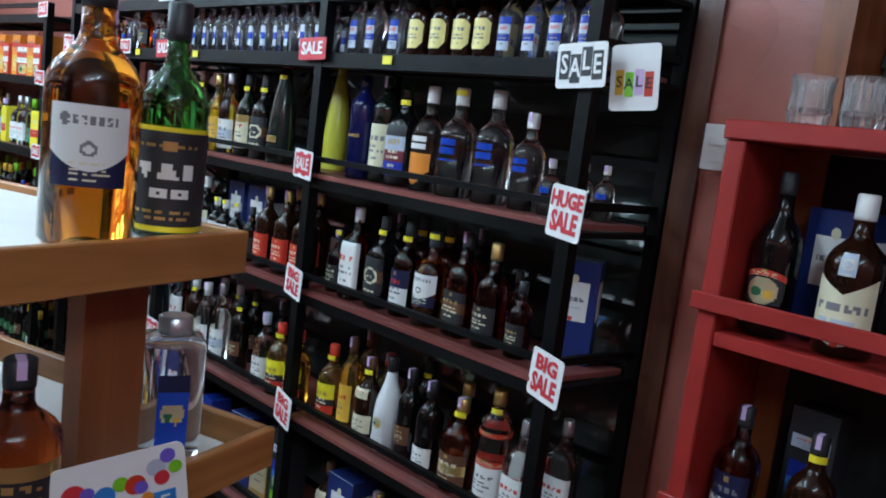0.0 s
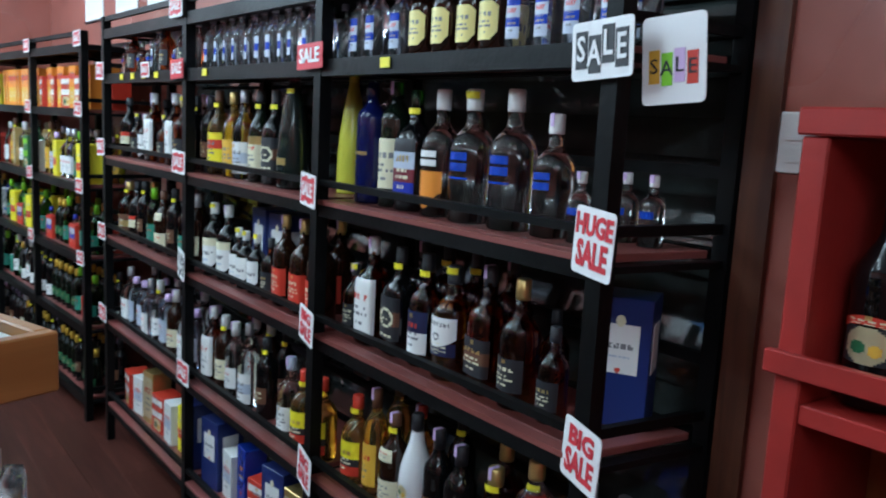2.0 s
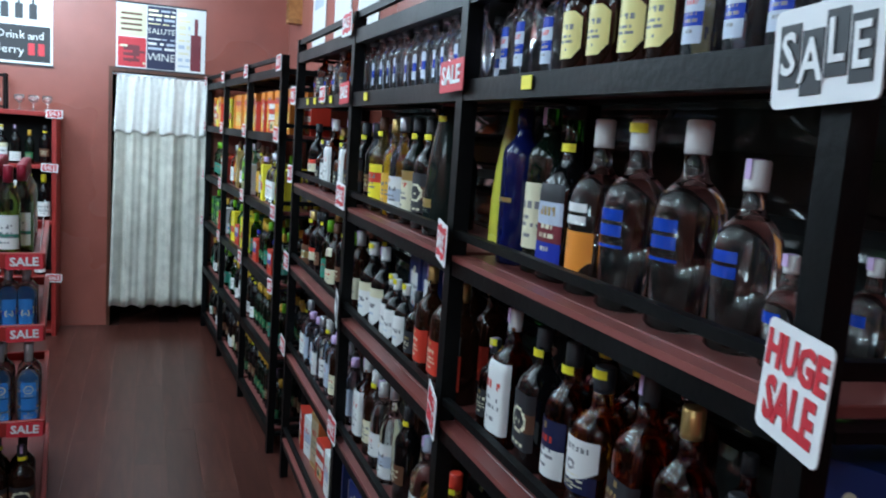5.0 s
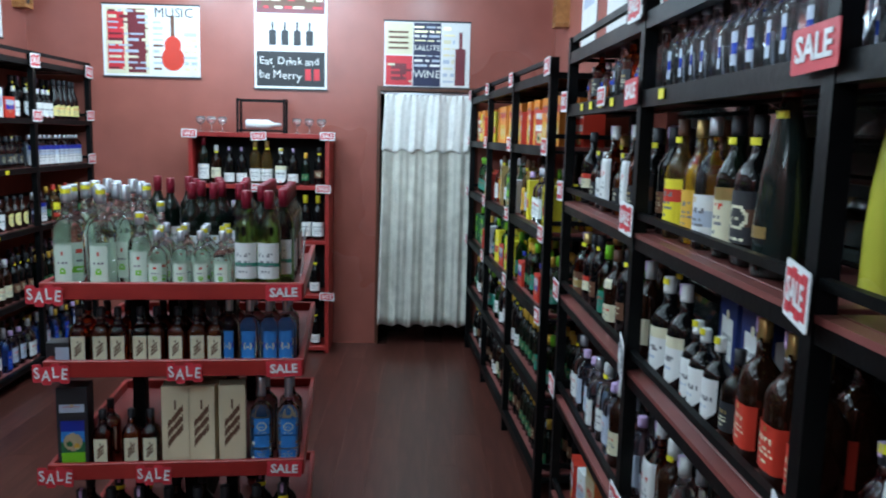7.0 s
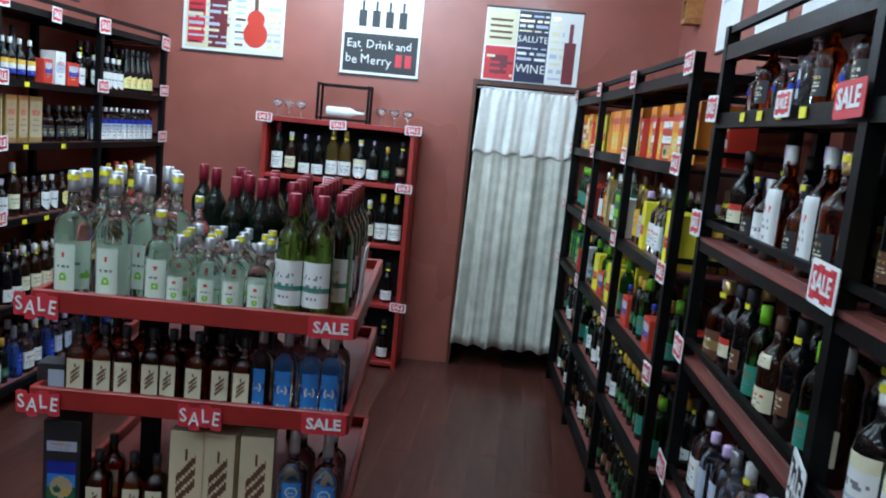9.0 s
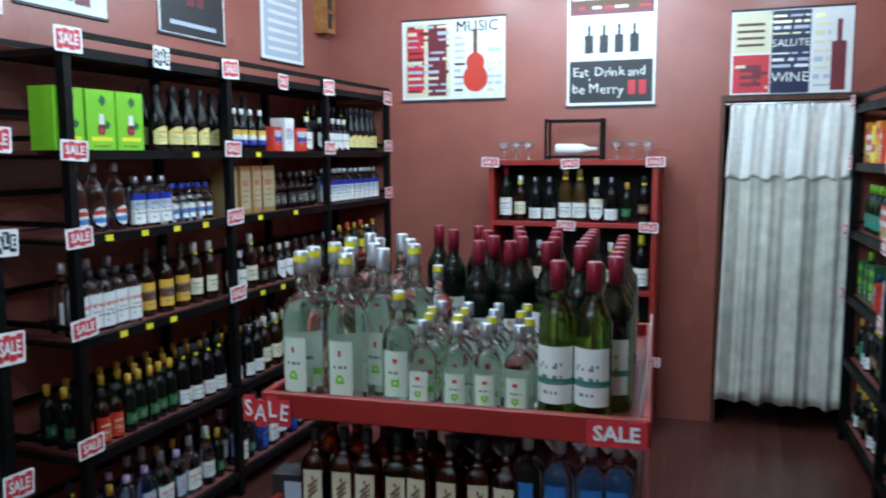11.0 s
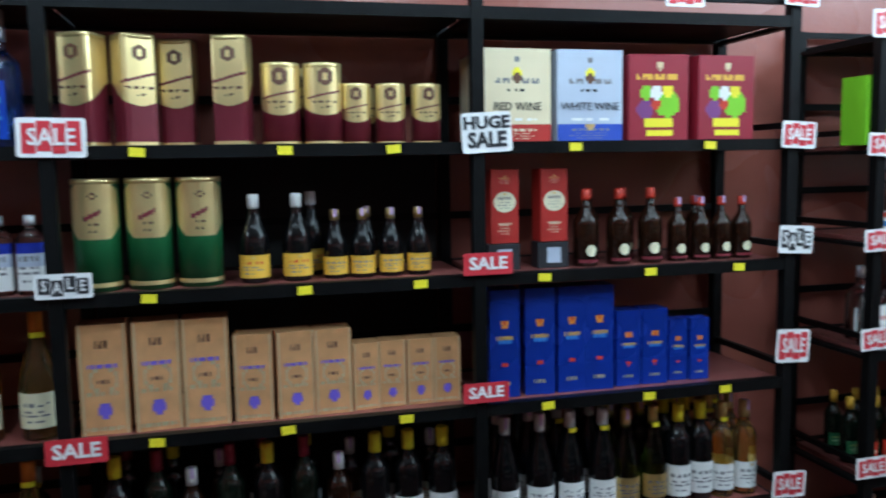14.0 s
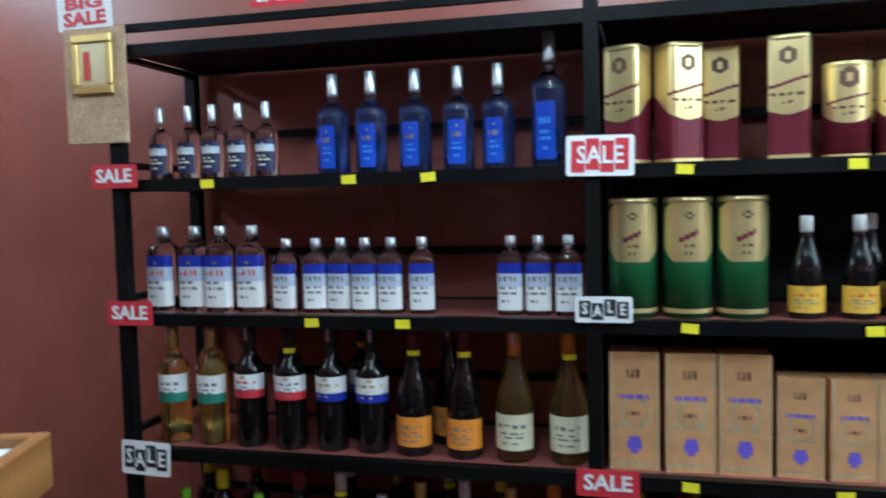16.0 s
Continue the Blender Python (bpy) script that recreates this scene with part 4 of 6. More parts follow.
B("cream_liq", "dark cream liqueur bottle with a red arch label", 0.335, 0.046, "round", "blackglaze", "ink", ((0.2, 0.36, 50, "ink", "landscape"), (0.34, 0.41, 56, "redlabel", "text", "bow"), (0.13, 0.17, 40, "ink", "text")), strip_on=1, sticker=1, seg=26)
B("hexscotch", "dark scotch bottle with a broad cream pointed label", 0.31, 0.055, "flask", "brownglass", "paper", ((0.06, 0.5, 65, "cream", "script", "notch"), (0.5, 0.64, 16, "grey", "seal")), sticker=2, strip_on=1, seg=26)
C = carton_kind
C("bluebox", "dark blue scotch carton with a cream label", 0.125, 0.11, 0.27, "navyblue", ((0.18, 0.82, 0.42, 0.8, "paper", "script"), (0.42, 0.58, 0.78, 0.87, "cream", "plain", "oval")))
C("gold_l", "tall copper foil whisky gift box with violet print", 0.125, 0.1, 0.305, "copper", ((0.0, 1.0, 0.0, 1.0, "copper", "ornate"),))
C("gold_m", "copper foil whisky gift box of medium size", 0.108, 0.09, 0.25, "copper", ((0.0, 1.0, 0.0, 1.0, "copper", "ornate"),))
C("gold_s", "small copper foil whisky gift box", 0.082, 0.07, 0.2, "copper", ((0.0, 1.0, 0.0, 1.0, "copper", "ornate"),))
C("blue_l", "tall blue foil scotch gift box", 0.095, 0.085, 0.335, "bluefoil", ((0.02, 0.98, 0.0, 1.0, "bluefoil", "flame"),))
C("blue_m", "blue foil scotch gift box of medium size", 0.088, 0.08, 0.245, "bluefoil", ((0.02, 0.98, 0.0, 1.0, "bluefoil", "flame"),))
C("blue_s", "small blue foil scotch gift box", 0.068, 0.06, 0.205, "bluefoil", ((0.02, 0.98, 0.0, 1.0, "bluefoil", "flame"),))
C("wine_red", "cream wine box with a red band", 0.215, 0.13, 0.275, "creamcard", ((0.0, 1.0, 0.2, 1.0, "creamcard", "crest"), (0.0, 1.0, 0.0, 0.19, "redcard", "text")), words=(("RED WINE", 0.38, 0.034),))
C("wine_blue", "pale grey wine box with a blue band", 0.215, 0.13, 0.275, "grey", ((0.0, 1.0, 0.2, 1.0, "grey", "crest"), (0.0, 1.0, 0.0, 0.19, "royal", "text")), words=(("WHITE WINE", 0.38, 0.034),))
C("grape_red", "dark red juice carton with a grape picture", 0.2, 0.13, 0.265, "crimson", ((0.02, 0.98, 0.02, 0.98, "crimson", "grapes"),))
C("grape_green", "bright green juice carton with a fruit jar picture", 0.15, 0.11, 0.23, "lime", ((0.02, 0.98, 0.02, 0.98, "lime", "jar"),))
C("redtube", "dark red brandy carton with a cream oval", 0.09, 0.07, 0.225, "redcard", ((0.1, 0.9, 0.42, 0.7, "cream", "text", "oval"), (0.2, 0.8, 0.78, 0.92, "redcard", "text"), (0.1, 0.9, 0.08, 0.34, "redcard", "text")))
C("tube_l", "square maroon and gold whisky gift box", 0.094, 0.09, 0.295, "tubemaroon", ((0.36, 0.97, 178, "tubegold", "ribbon", "drop"), (0.0, 0.04, 178, "tubegold")), tube="square", category="gift box")
C("tube_m", "medium maroon and pale gold whisky tube", 0.108, 0.09, 0.225, "tubemaroon", ((0.36, 0.97, 178, "tubegold", "ribbon", "drop"), (0.0, 0.04, 178, "tubegold")), tube="round", category="gift tube")
C("tube_s", "small maroon and pale gold whisky tube", 0.085, 0.07, 0.17, "tubemaroon", ((0.36, 0.97, 178, "tubegold", "ribbon", "drop"), (0.0, 0.04, 178, "tubegold")), tube="round", category="gift tube")
C("tube_g", "dark green whisky tube with a gold octagonal panel", 0.122, 0.108, 0.3, "tubegreen", ((0.47, 0.97, 72, "tubegold", "ribbon", "octagon"), (0.04, 0.08, 178, "tubegold")), tube="round", category="gift tube")
C("smallcart", "dark carton with a white disc", 0.1, 0.07, 0.08, "ink", ((0.3, 0.75, 0.2, 0.8, "grey"),))
C("jwbox", "cream whisky carton with a slanted brown label", 0.09, 0.085, 0.29, "creamcard", ((0.0, 1.0, 0.12, 0.95, "creamcard", "slant"),))
C("darkbox", "black carton with a green picture", 0.1, 0.085, 0.29, "ink", ((0.12, 0.88, 0.08, 0.6, ("lime", "green", "sky", "blue"), "landscape"), (0.1, 0.9, 0.7, 0.8, "grey", "text")))
C("orangecart", "bright orange juice carton", 0.075, 0.075, 0.22, "orange", ((0.0, 1.0, 0.55, 0.95, ("orange", "redlabel", "orange"), "text"), (0.1, 0.9, 0.1, 0.5, "amberlabel", "seal")))
C("redcart", "red snack carton with pale print", 0.12, 0.1, 0.17, "redlabel", ((0.05, 0.95, 0.4, 0.9, ("paper", "redlabel", "paper"), "text"), (0.1, 0.9, 0.06, 0.36, "redlabel", "landscape")))
C("greencart", "dark green mixer carton", 0.07, 0.07, 0.2, "green", ((0.05, 0.95, 0.35, 0.9, ("lime", "green", "lime"), "text"), (0.1, 0.9, 0.06, 0.32, "green", "landscape")))
C("yellowcart", "bright yellow drink carton", 0.08, 0.08, 0.2, "yellow", ((0.05, 0.95, 0.3, 0.9, ("redlabel", "yellow", "yellow"), "text"),))
C("palecart", "pale carton with dark print", 0.1, 0.09, 0.18, "paper", ((0.05, 0.95, 0.1, 0.9, ("paper", "grey", "paper"), "text"),))
C("redbluecart", "red and blue boxed pack", 0.11, 0.09, 0.13, "redlabel", ((0.1, 0.9, 0.15, 0.85, ("redlabel", "blue", "grey"), "text"),))
C("goldcart", "plain golden foil gift carton", 0.1, 0.09, 0.24, "gold", ((0.05, 0.95, 0.1, 0.9, "palegold", "text"),))
B("can_r", "small bright red drink can", 0.12, 0.03, "can", "redlabel", "silver", ())
B("can_g", "small teal green drink can", 0.12, 0.03, "can", "teal", "silver", ())



def row(frame_m, x0, x1, y, z, keys, jitter=0.006, turn=10):
    """Things side by side from x0 to x1 in a frame whose -y side faces the aisle."""
    n = len(keys)
    for i, key in enumerate(keys):
        if not key:
            continue
        x = x0 + (x1 - x0) * (i + 0.5) / n
        put(key, frame_m @ pose(x + rnd.uniform(-jitter, jitter), y + rnd.uniform(-jitter, jitter), z + 0.001, 0, 0, rnd.uniform(-turn, turn)))


# ---------------- north rack A ----------------
def at(frame_m, key, x, y, z, turn=8):
    put(key, frame_m @ pose(x, y, z + 0.001, 0, 0, rnd.uniform(-turn, turn)))


def spots(frame_m, y, z, items):
    for key, x in items:
        at(frame_m, key, x, y + rnd.uniform(-0.006, 0.006), z)


Z1, Z2, Z3, Z4, Z5 = NA_Z
row(NA, -3.12, -2.22, 0.085, Z5, ["vodka_s"] * 11)
row(NA, -3.12, -2.22, 0.19, Z5, ["vodka_s"] * 11)
row(NA, -2.13, -1.85, 0.085, Z5, ["vodka_m"] * 3)
row(NA, -2.1, -1.85, 0.2, Z5, ["vodka_s"] * 3)
row(NA, -1.83, -1.5, 0.085, Z5, ["rum_y"] * 4, turn=4)
row(NA, -1.8, -1.5, 0.19, Z5, ["rum_y"] * 4)
row(NA, -1.5, -1.17, 0.085, Z5, ["vodka_m"] * 4)
row(NA, -1.48, -1.17, 0.19, Z5, ["vodka_m"] * 3)
row(NA, -4.15, -3.2, 0.09, Z5, ["absolut_s", "mini_w", "absolut_s", "absolut_s", "vodka_s", "mini_w", "absolut_s", "mini_w", "vodka_s"])
row(NA, -4.15, -3.2, 0.2, Z5, ["absolut_s", "mini_w", "absolut_s", "palecart", "vodka_s", "mini_w", "absolut_s"])
spots(NA, 0.09, Z4, [("darkw", -3.11), ("tall_rum", -3.03), ("tall_org", -2.92), ("tall_sil", -2.82), ("malt", -2.7), ("tennessee", -2.59), ("torpedo", -2.46)])
spots(NA, 0.2, Z4, [("yellowcone", -2.29), ("tall_rum", -3.05), ("malt", -2.62)])
spots(NA, 0.11, Z4, [("gin_blue", -2.04), ("irish", -1.94), ("jager", -1.85), ("absolut_p", -1.735), ("absolut", -1.615), ("absolut", -1.485), ("absolut_m", -1.365), ("absolut_s", -1.28)])
spots(NA, 0.22, Z4, [("absolut_s", -1.26), ("absolut_s", -1.19)])
row(NA, -4.15, -3.2, 0.09, Z4, ["liqueur_d", "mini_w", "whitelab_s", "bourbon", "mini_w", "bourbon", "scotch_l", "bourbon_k"])
row(NA, -4.15, -3.2, 0.2, Z4, ["goldlab", "liqueur_d", "bourbon", "scotch_l", "bourbon", "darkw"])
spots(NA, 0.1, Z3, [("mini_w", -2.09), ("bourbon", -1.99), ("bourbon_k", -1.87), ("scotch_a", -1.76), ("scotch_t", -1.645), ("scotch_b", -1.525), ("scotch_l", -1.415), ("mini_w", -1.31)])
spots(NA, 0.22, Z3, [("bourbon_k", -1.93), ("scotch_b", -1.82), ("scotch_b", -1.7), ("scotch_b", -1.58), ("mini_w", -1.42)])
put("bluebox", NA @ pose(-1.245, 0.235, Z3 + 0.001, 0, 0, 28))
spots(NA, 0.09, Z3, [("whitelab", -3.06), ("whitelab", -2.95), ("whitelab_s", -2.86), ("whitelab_s", -2.78), ("whitelab_s", -2.7), ("mini_w", -2.6), ("redlab", -2.5), ("redlab", -2.38), ("redlab", -2.26)])
spots(NA, 0.2, Z3, [("bluebox", -2.82), ("bluebox", -2.66), ("redlab", -2.46), ("redlab", -2.33)])
row(NA, -4.15, -3.2, 0.09, Z3, ["goldlab", "liqueur_d", "darkw", "greenmix", "coffee", "darkw", "greenmix", "winey"])
row(NA, -4.15, -3.2, 0.2, Z3, ["goldlab", "liqueur_d", "darkw", "coffee", "darkw"])
spots(NA, 0.1, Z2, [("tequila", -2.05), ("honey", -1.95), ("coffee", -1.86), ("coconut", -1.76), ("darkw", -1.67), ("whitetag", -1.58), ("goldlab", -1.46), ("stoli", -1.34), ("clearsq", -1.24)])
spots(NA, 0.21, Z2, [("honey", -2.0), ("tequila", -1.9), ("darkw", -1.72), ("goldlab", -1.55), ("clearsq", -1.28), ("clearsq", -1.19)])
spots(NA, 0.09, Z2, [("bourbon", -3.08), ("winey", -2.97), ("wineg", -2.86), ("tall_sil", -2.75), ("darkw", -2.62), ("tequila_s", -2.44), ("tequila", -2.33), ("tequila", -2.23)])
spots(NA, 0.2, Z2, [("wineg", -2.92), ("winey", -2.8), ("darkw", -2.68), ("darkw", -2.5)])
row(NA, -4.15, -3.2, 0.09, Z2, ["clearsq", "gin_g", "gin_g", "clearsq", "wineg", "gin_g", "winey", "clearsq", "gin_g"])
row(NA, -4.15, -3.2, 0.2, Z2, ["clearsq", "gin_g", "wineg", "clearsq", "wineg", "gin_g"])
row(NA, -4.15, -3.2, 0.12, Z1, ["redcart", "palecart", "goldcart", "redcart", "palecart", "yellowcart", "bluebox"])
row(NA, -3.1, -2.2, 0.12, Z1, ["bluebox", "palecart", "blue_m", "redcart", "bluebox", "goldcart", "darkbox"])
row(NA, -2.1, -1.2, 0.12, Z1, ["coffee", "bluebox", "goldlab", "palecart", "darkbox", "bluebox", "whitetag"])

# ---------------- north rack B: cartons, cans and mixers ----------------
PAL = [
    ["darkw", "greenbeer", "whitetag", "darkw", "greenbeer", "winey"],
    ["darkw", "greenbeer", "greenmix", "whitetag", "can_r", "wineg", "can_g"],
    ["greencart", "palecart", "greenbeer", "yellowcart", "redbluecart", "greenmix", "ice_s"],
]
for k, z in enumerate(NB_Z):
    for bay in range(3):
        a, b = -0.9 * (bay + 1) + 0.03, -0.9 * bay - 0.03
        if k == 4:
            keys = (["redcart", "orangecart"] * 4, ["orangecart"] * 9, ["orangecart", "redcart", "yellowcart"] * 3)[bay]
        elif k == 3:
            keys = (["honey", "gin_g", "yellowcart", "clearsq", "clearsq", "greenmix", "yellowcart", "yellowcart"], ["clearsq", "honey", "goldcart", "wineg", "greencart", "tall_sil", "palecart"], ["greenmix"] * 4 + ["redcart"] * 3)[bay]
        else:
            keys = [rnd.choice(PAL[k]) for _ in range(10)]
        row(NB, a, b, 0.09, z, keys)
        row(NB, a, b, 0.21, z, keys[::-1])

# ---------------- south rack A ----------------
Z1, Z2, Z3, Z4, Z5 = S_Z
spots(SA, 0.1, Z5, [("vodka_blue", x) for x in (0.58, 0.675, 0.755, 0.84, 0.925)] + [("sapphire", x) for x in (1.13, 1.245, 1.37, 1.49, 1.6)] + [("sapphire_l", 1.735)])
for x, y, turn in ((1.935, 0.1, -24), (2.06, 0.11, 28), (2.17, 0.2, -8), (2.32, 0.1, -14)):
    put("tube_l", SA @ pose(x, y, Z5 + 0.001, 0, 0, turn))
spots(SA, 0.11, Z5, [("tube_m", 2.45), ("tube_m", 2.567), ("tube_s", 2.662), ("tube_s", 2.762), ("tube_s", 2.87)])
spots(SA, 0.25, Z5, [("tube_m", 2.5), ("tube_s", 2.7)])
for key, x in (("wine_red", 3.135), ("wine_blue", 3.37), ("grape_red", 3.605), ("grape_red", 3.84)):
    at(SA, key, x, 0.12, Z5, 3)
    at(SA, key, x + 0.01, 0.27, Z5, 2)
spots(SA, 0.1, Z4, [("gordon", x) for x in (0.575, 0.68, 0.77, 0.865)] + [("gordon_s", x) for x in (0.975, 1.065, 1.14, 1.215, 1.29, 1.38, 1.625, 1.7, 1.78)])
spots(SA, 0.11, Z4, [("tube_g", 1.945), ("tube_g", 2.08), ("tube_g", 2.212), ("cognac", 2.36), ("cognac", 2.48), ("cognac_s", 2.59), ("cognac_s", 2.67), ("cognac_s", 2.755), ("cognac_s", 2.84)])
spots(SA, 0.22, Z4, [("cognac", 2.53), ("cognac_s", 2.7)])
for x in (3.1, 3.26):
    at(SA, "smallcart", x, 0.11, Z4, 4)
    at(SA, "redtube", x, 0.11, Z4 + 0.082, 3)
spots(SA, 0.1, Z4, [("rum_red", 3.375), ("rum_red", 3.49), ("rum_red", 3.6), ("rum_red_s", 3.7), ("rum_red_s", 3.78), ("rum_red_s", 3.86), ("rum_red_s", 3.935)])
spots(SA, 0.2, Z4, [("rum_red", 3.43), ("rum_red", 3.55), ("rum_red_s", 3.82)])
spots(SA, 0.1, Z3, [("grappa", 0.595), ("grappa", 0.72), ("shiraz_r", 0.845), ("shiraz_r", 0.975), ("shiraz_b", 1.1), ("shiraz_b", 1.222), ("champ_o", 1.345), ("champ_o", 1.49), ("champ_w", 1.63), ("champ_w", 1.775)])
spots(SA, 0.22, Z3, [("grappa", 0.65), ("shiraz_r", 0.91), ("shiraz_b", 1.16), ("champ_o", 1.42)])
spots(SA, 0.11, Z3, [("gold_l", 1.945), ("gold_l", 2.08), ("gold_l", 2.213), ("gold_m", 2.345), ("gold_m", 2.458), ("gold_m", 2.568), ("gold_s", 2.665), ("gold_s", 2.748), ("gold_s", 2.832), ("gold_s", 2.916)])
spots(SA, 0.11, Z3, [("blue_l", 3.1), ("blue_l", 3.215), ("blue_l", 3.315), ("blue_l", 3.412), ("blue_m", 3.515), ("blue_m", 3.61), ("blue_s", 3.7), ("blue_s", 3.772)])
row(SA, 0.55, 1.8, 0.1, Z2, ["greenmix", "white_lab", "greenmix", "redwine", "white_cap", "winey", "gold_cap", "white_cap", "gold_cap", "champ_w"])
row(SA, 0.55, 1.8, 0.22, Z2, ["white_lab", "redwine", "winey", "white_cap", "gold_cap", "white_cap", "white_lab", "winey"])
row(SA, 1.9, 2.95, 0.1, Z2, ["white_lab", "redwine", "winey", "redwine", "white_lab", "redwine", "winey", "white_lab", "white_lab", "white_lab"])
row(SA, 1.9, 2.95, 0.22, Z2, ["redwine", "white_lab", "winey", "redwine", "white_lab", "winey", "white_lab", "winey"])
for y in (0.09, 0.19, 0.29):
    row(SA, 3.05, 3.48, y, Z2, ["white_cap"] * 4)
    row(SA, 3.46, 3.66, y, Z2, ["gold_cap"] * 2)
    row(SA, 3.66, 4.0, y, Z2, ["white_lab", "white_lab", "amber_lab", "amber_lab"])
for a, b in ((0.55, 1.8), (1.9, 2.95), (3.05, 4.0)):
    for y in (0.1, 0.22):
        row(SA, a, b, y, Z1, [rnd.choice(["redwine", "winey", "darkw", "white_lab", "greenbeer"]) for _ in range(9)])

# ---------------- south rack B ----------------
Z1, Z2, Z3, Z4, Z5 = SB_Z
for x in (4.43, 4.59, 4.75):
    at(SA, "grape_green", x, 0.1, Z5, 4)
row(SA, 4.93, 5.33, 0.1, Z5, ["beer_y"] * 4)
row(SA, 4.95, 5.33, 0.2, Z5, ["beer_y"] * 4)
row(SA, 5.41, 5.8, 0.09, Z5, ["pepsi"] * 5)
row(SA, 5.41, 5.8, 0.18, Z5, ["beer_y"] * 4)
row(SA, 5.82, 6.33, 0.1, Z5, ["redbluecart", "palecart", "redbluecart", "whitelab_s"])
row(SA, 6.39, 6.8, 0.1, Z5, ["whitelab_s"] * 5)
row(SA, 6.8, 7.2, 0.1, Z5, ["beer_y"] * 5)
row(SA, 6.39, 7.2, 0.2, Z5, ["darkw"] * 9)
row(SA, 4.43, 4.75, 0.1, Z4, ["ice"] * 3)
row(SA, 4.78, 5.02, 0.1, Z4, ["gordon_s"] * 3)
row(SA, 5.02, 5.33, 0.1, Z4, ["ice_s"] * 5)
row(SA, 5.02, 5.33, 0.18, Z4, ["ice_s"] * 5)
row(SA, 5.41, 5.85, 0.11, Z4, ["goldcart"] * 4)
row(SA, 5.85, 6.33, 0.1, Z4, ["mini_w"] * 6)
row(SA, 6.39, 7.2, 0.09, Z4, ["gordon_s"] * 11)
row(SA, 6.39, 7.2, 0.19, Z4, ["mini_w"] * 9)
row(SA, 4.42, 4.78, 0.09, Z3, ["tallwhite"] * 5)
row(SA, 4.44, 4.8, 0.19, Z3, ["clearsq"] * 3)
row(SA, 4.8, 5.15, 0.1, Z3, ["goldbrown"] * 3)
row(SA, 5.15, 5.34, 0.1, Z3, ["winey"] * 2)
row(SA, 5.4, 6.33, 0.09, Z3, ["winey", "whitelab_s", "winey", "mini_w", "mini_w", "whitelab_s", "whitelab_s", "rum_y", "rum_y", "rum_y"])
row(SA, 6.39, 7.2, 0.09, Z3, ["vodka_blue", "gordon_s", "greenbeer", "tequila", "greenbeer", "tequila", "gordon_s", "greenbeer"])
row(SA, 4.41, 4.66, 0.08, Z2, ["redsauce"] * 3)
row(SA, 4.66, 5.0, 0.08, Z2, ["greenbeer"] * 5)
row(SA, 5.0, 5.35, 0.08, Z2, ["whitetag"] * 4)
row(SA, 5.41, 6.33, 0.08, Z2, ["whitetag"] * 3 + ["winey"] * 4 + ["darkw"] * 3)
row(SA, 6.39, 7.2, 0.08, Z2, ["greenbeer"] * 9)
for y in (0.17, 0.26):
    row(SA, 4.41, 5.35, y, Z2, ["greenbeer"] * 10)
    row(SA, 5.41, 6.33, y, Z2, ["greenbeer", "darkw"] * 5)
    row(SA, 6.39, 7.2, y, Z2, ["darkw"] * 8)
for a, b in ((4.42, 5.35), (5.41, 6.33), (6.39, 7.2)):
    for y in (0.09, 0.19):
        row(SA, a, b, y, Z1, [rnd.choice(["clearsq", "greenbeer", "gin_g", "wineg", "sapphire", "darkw"]) for _ in range(9)])


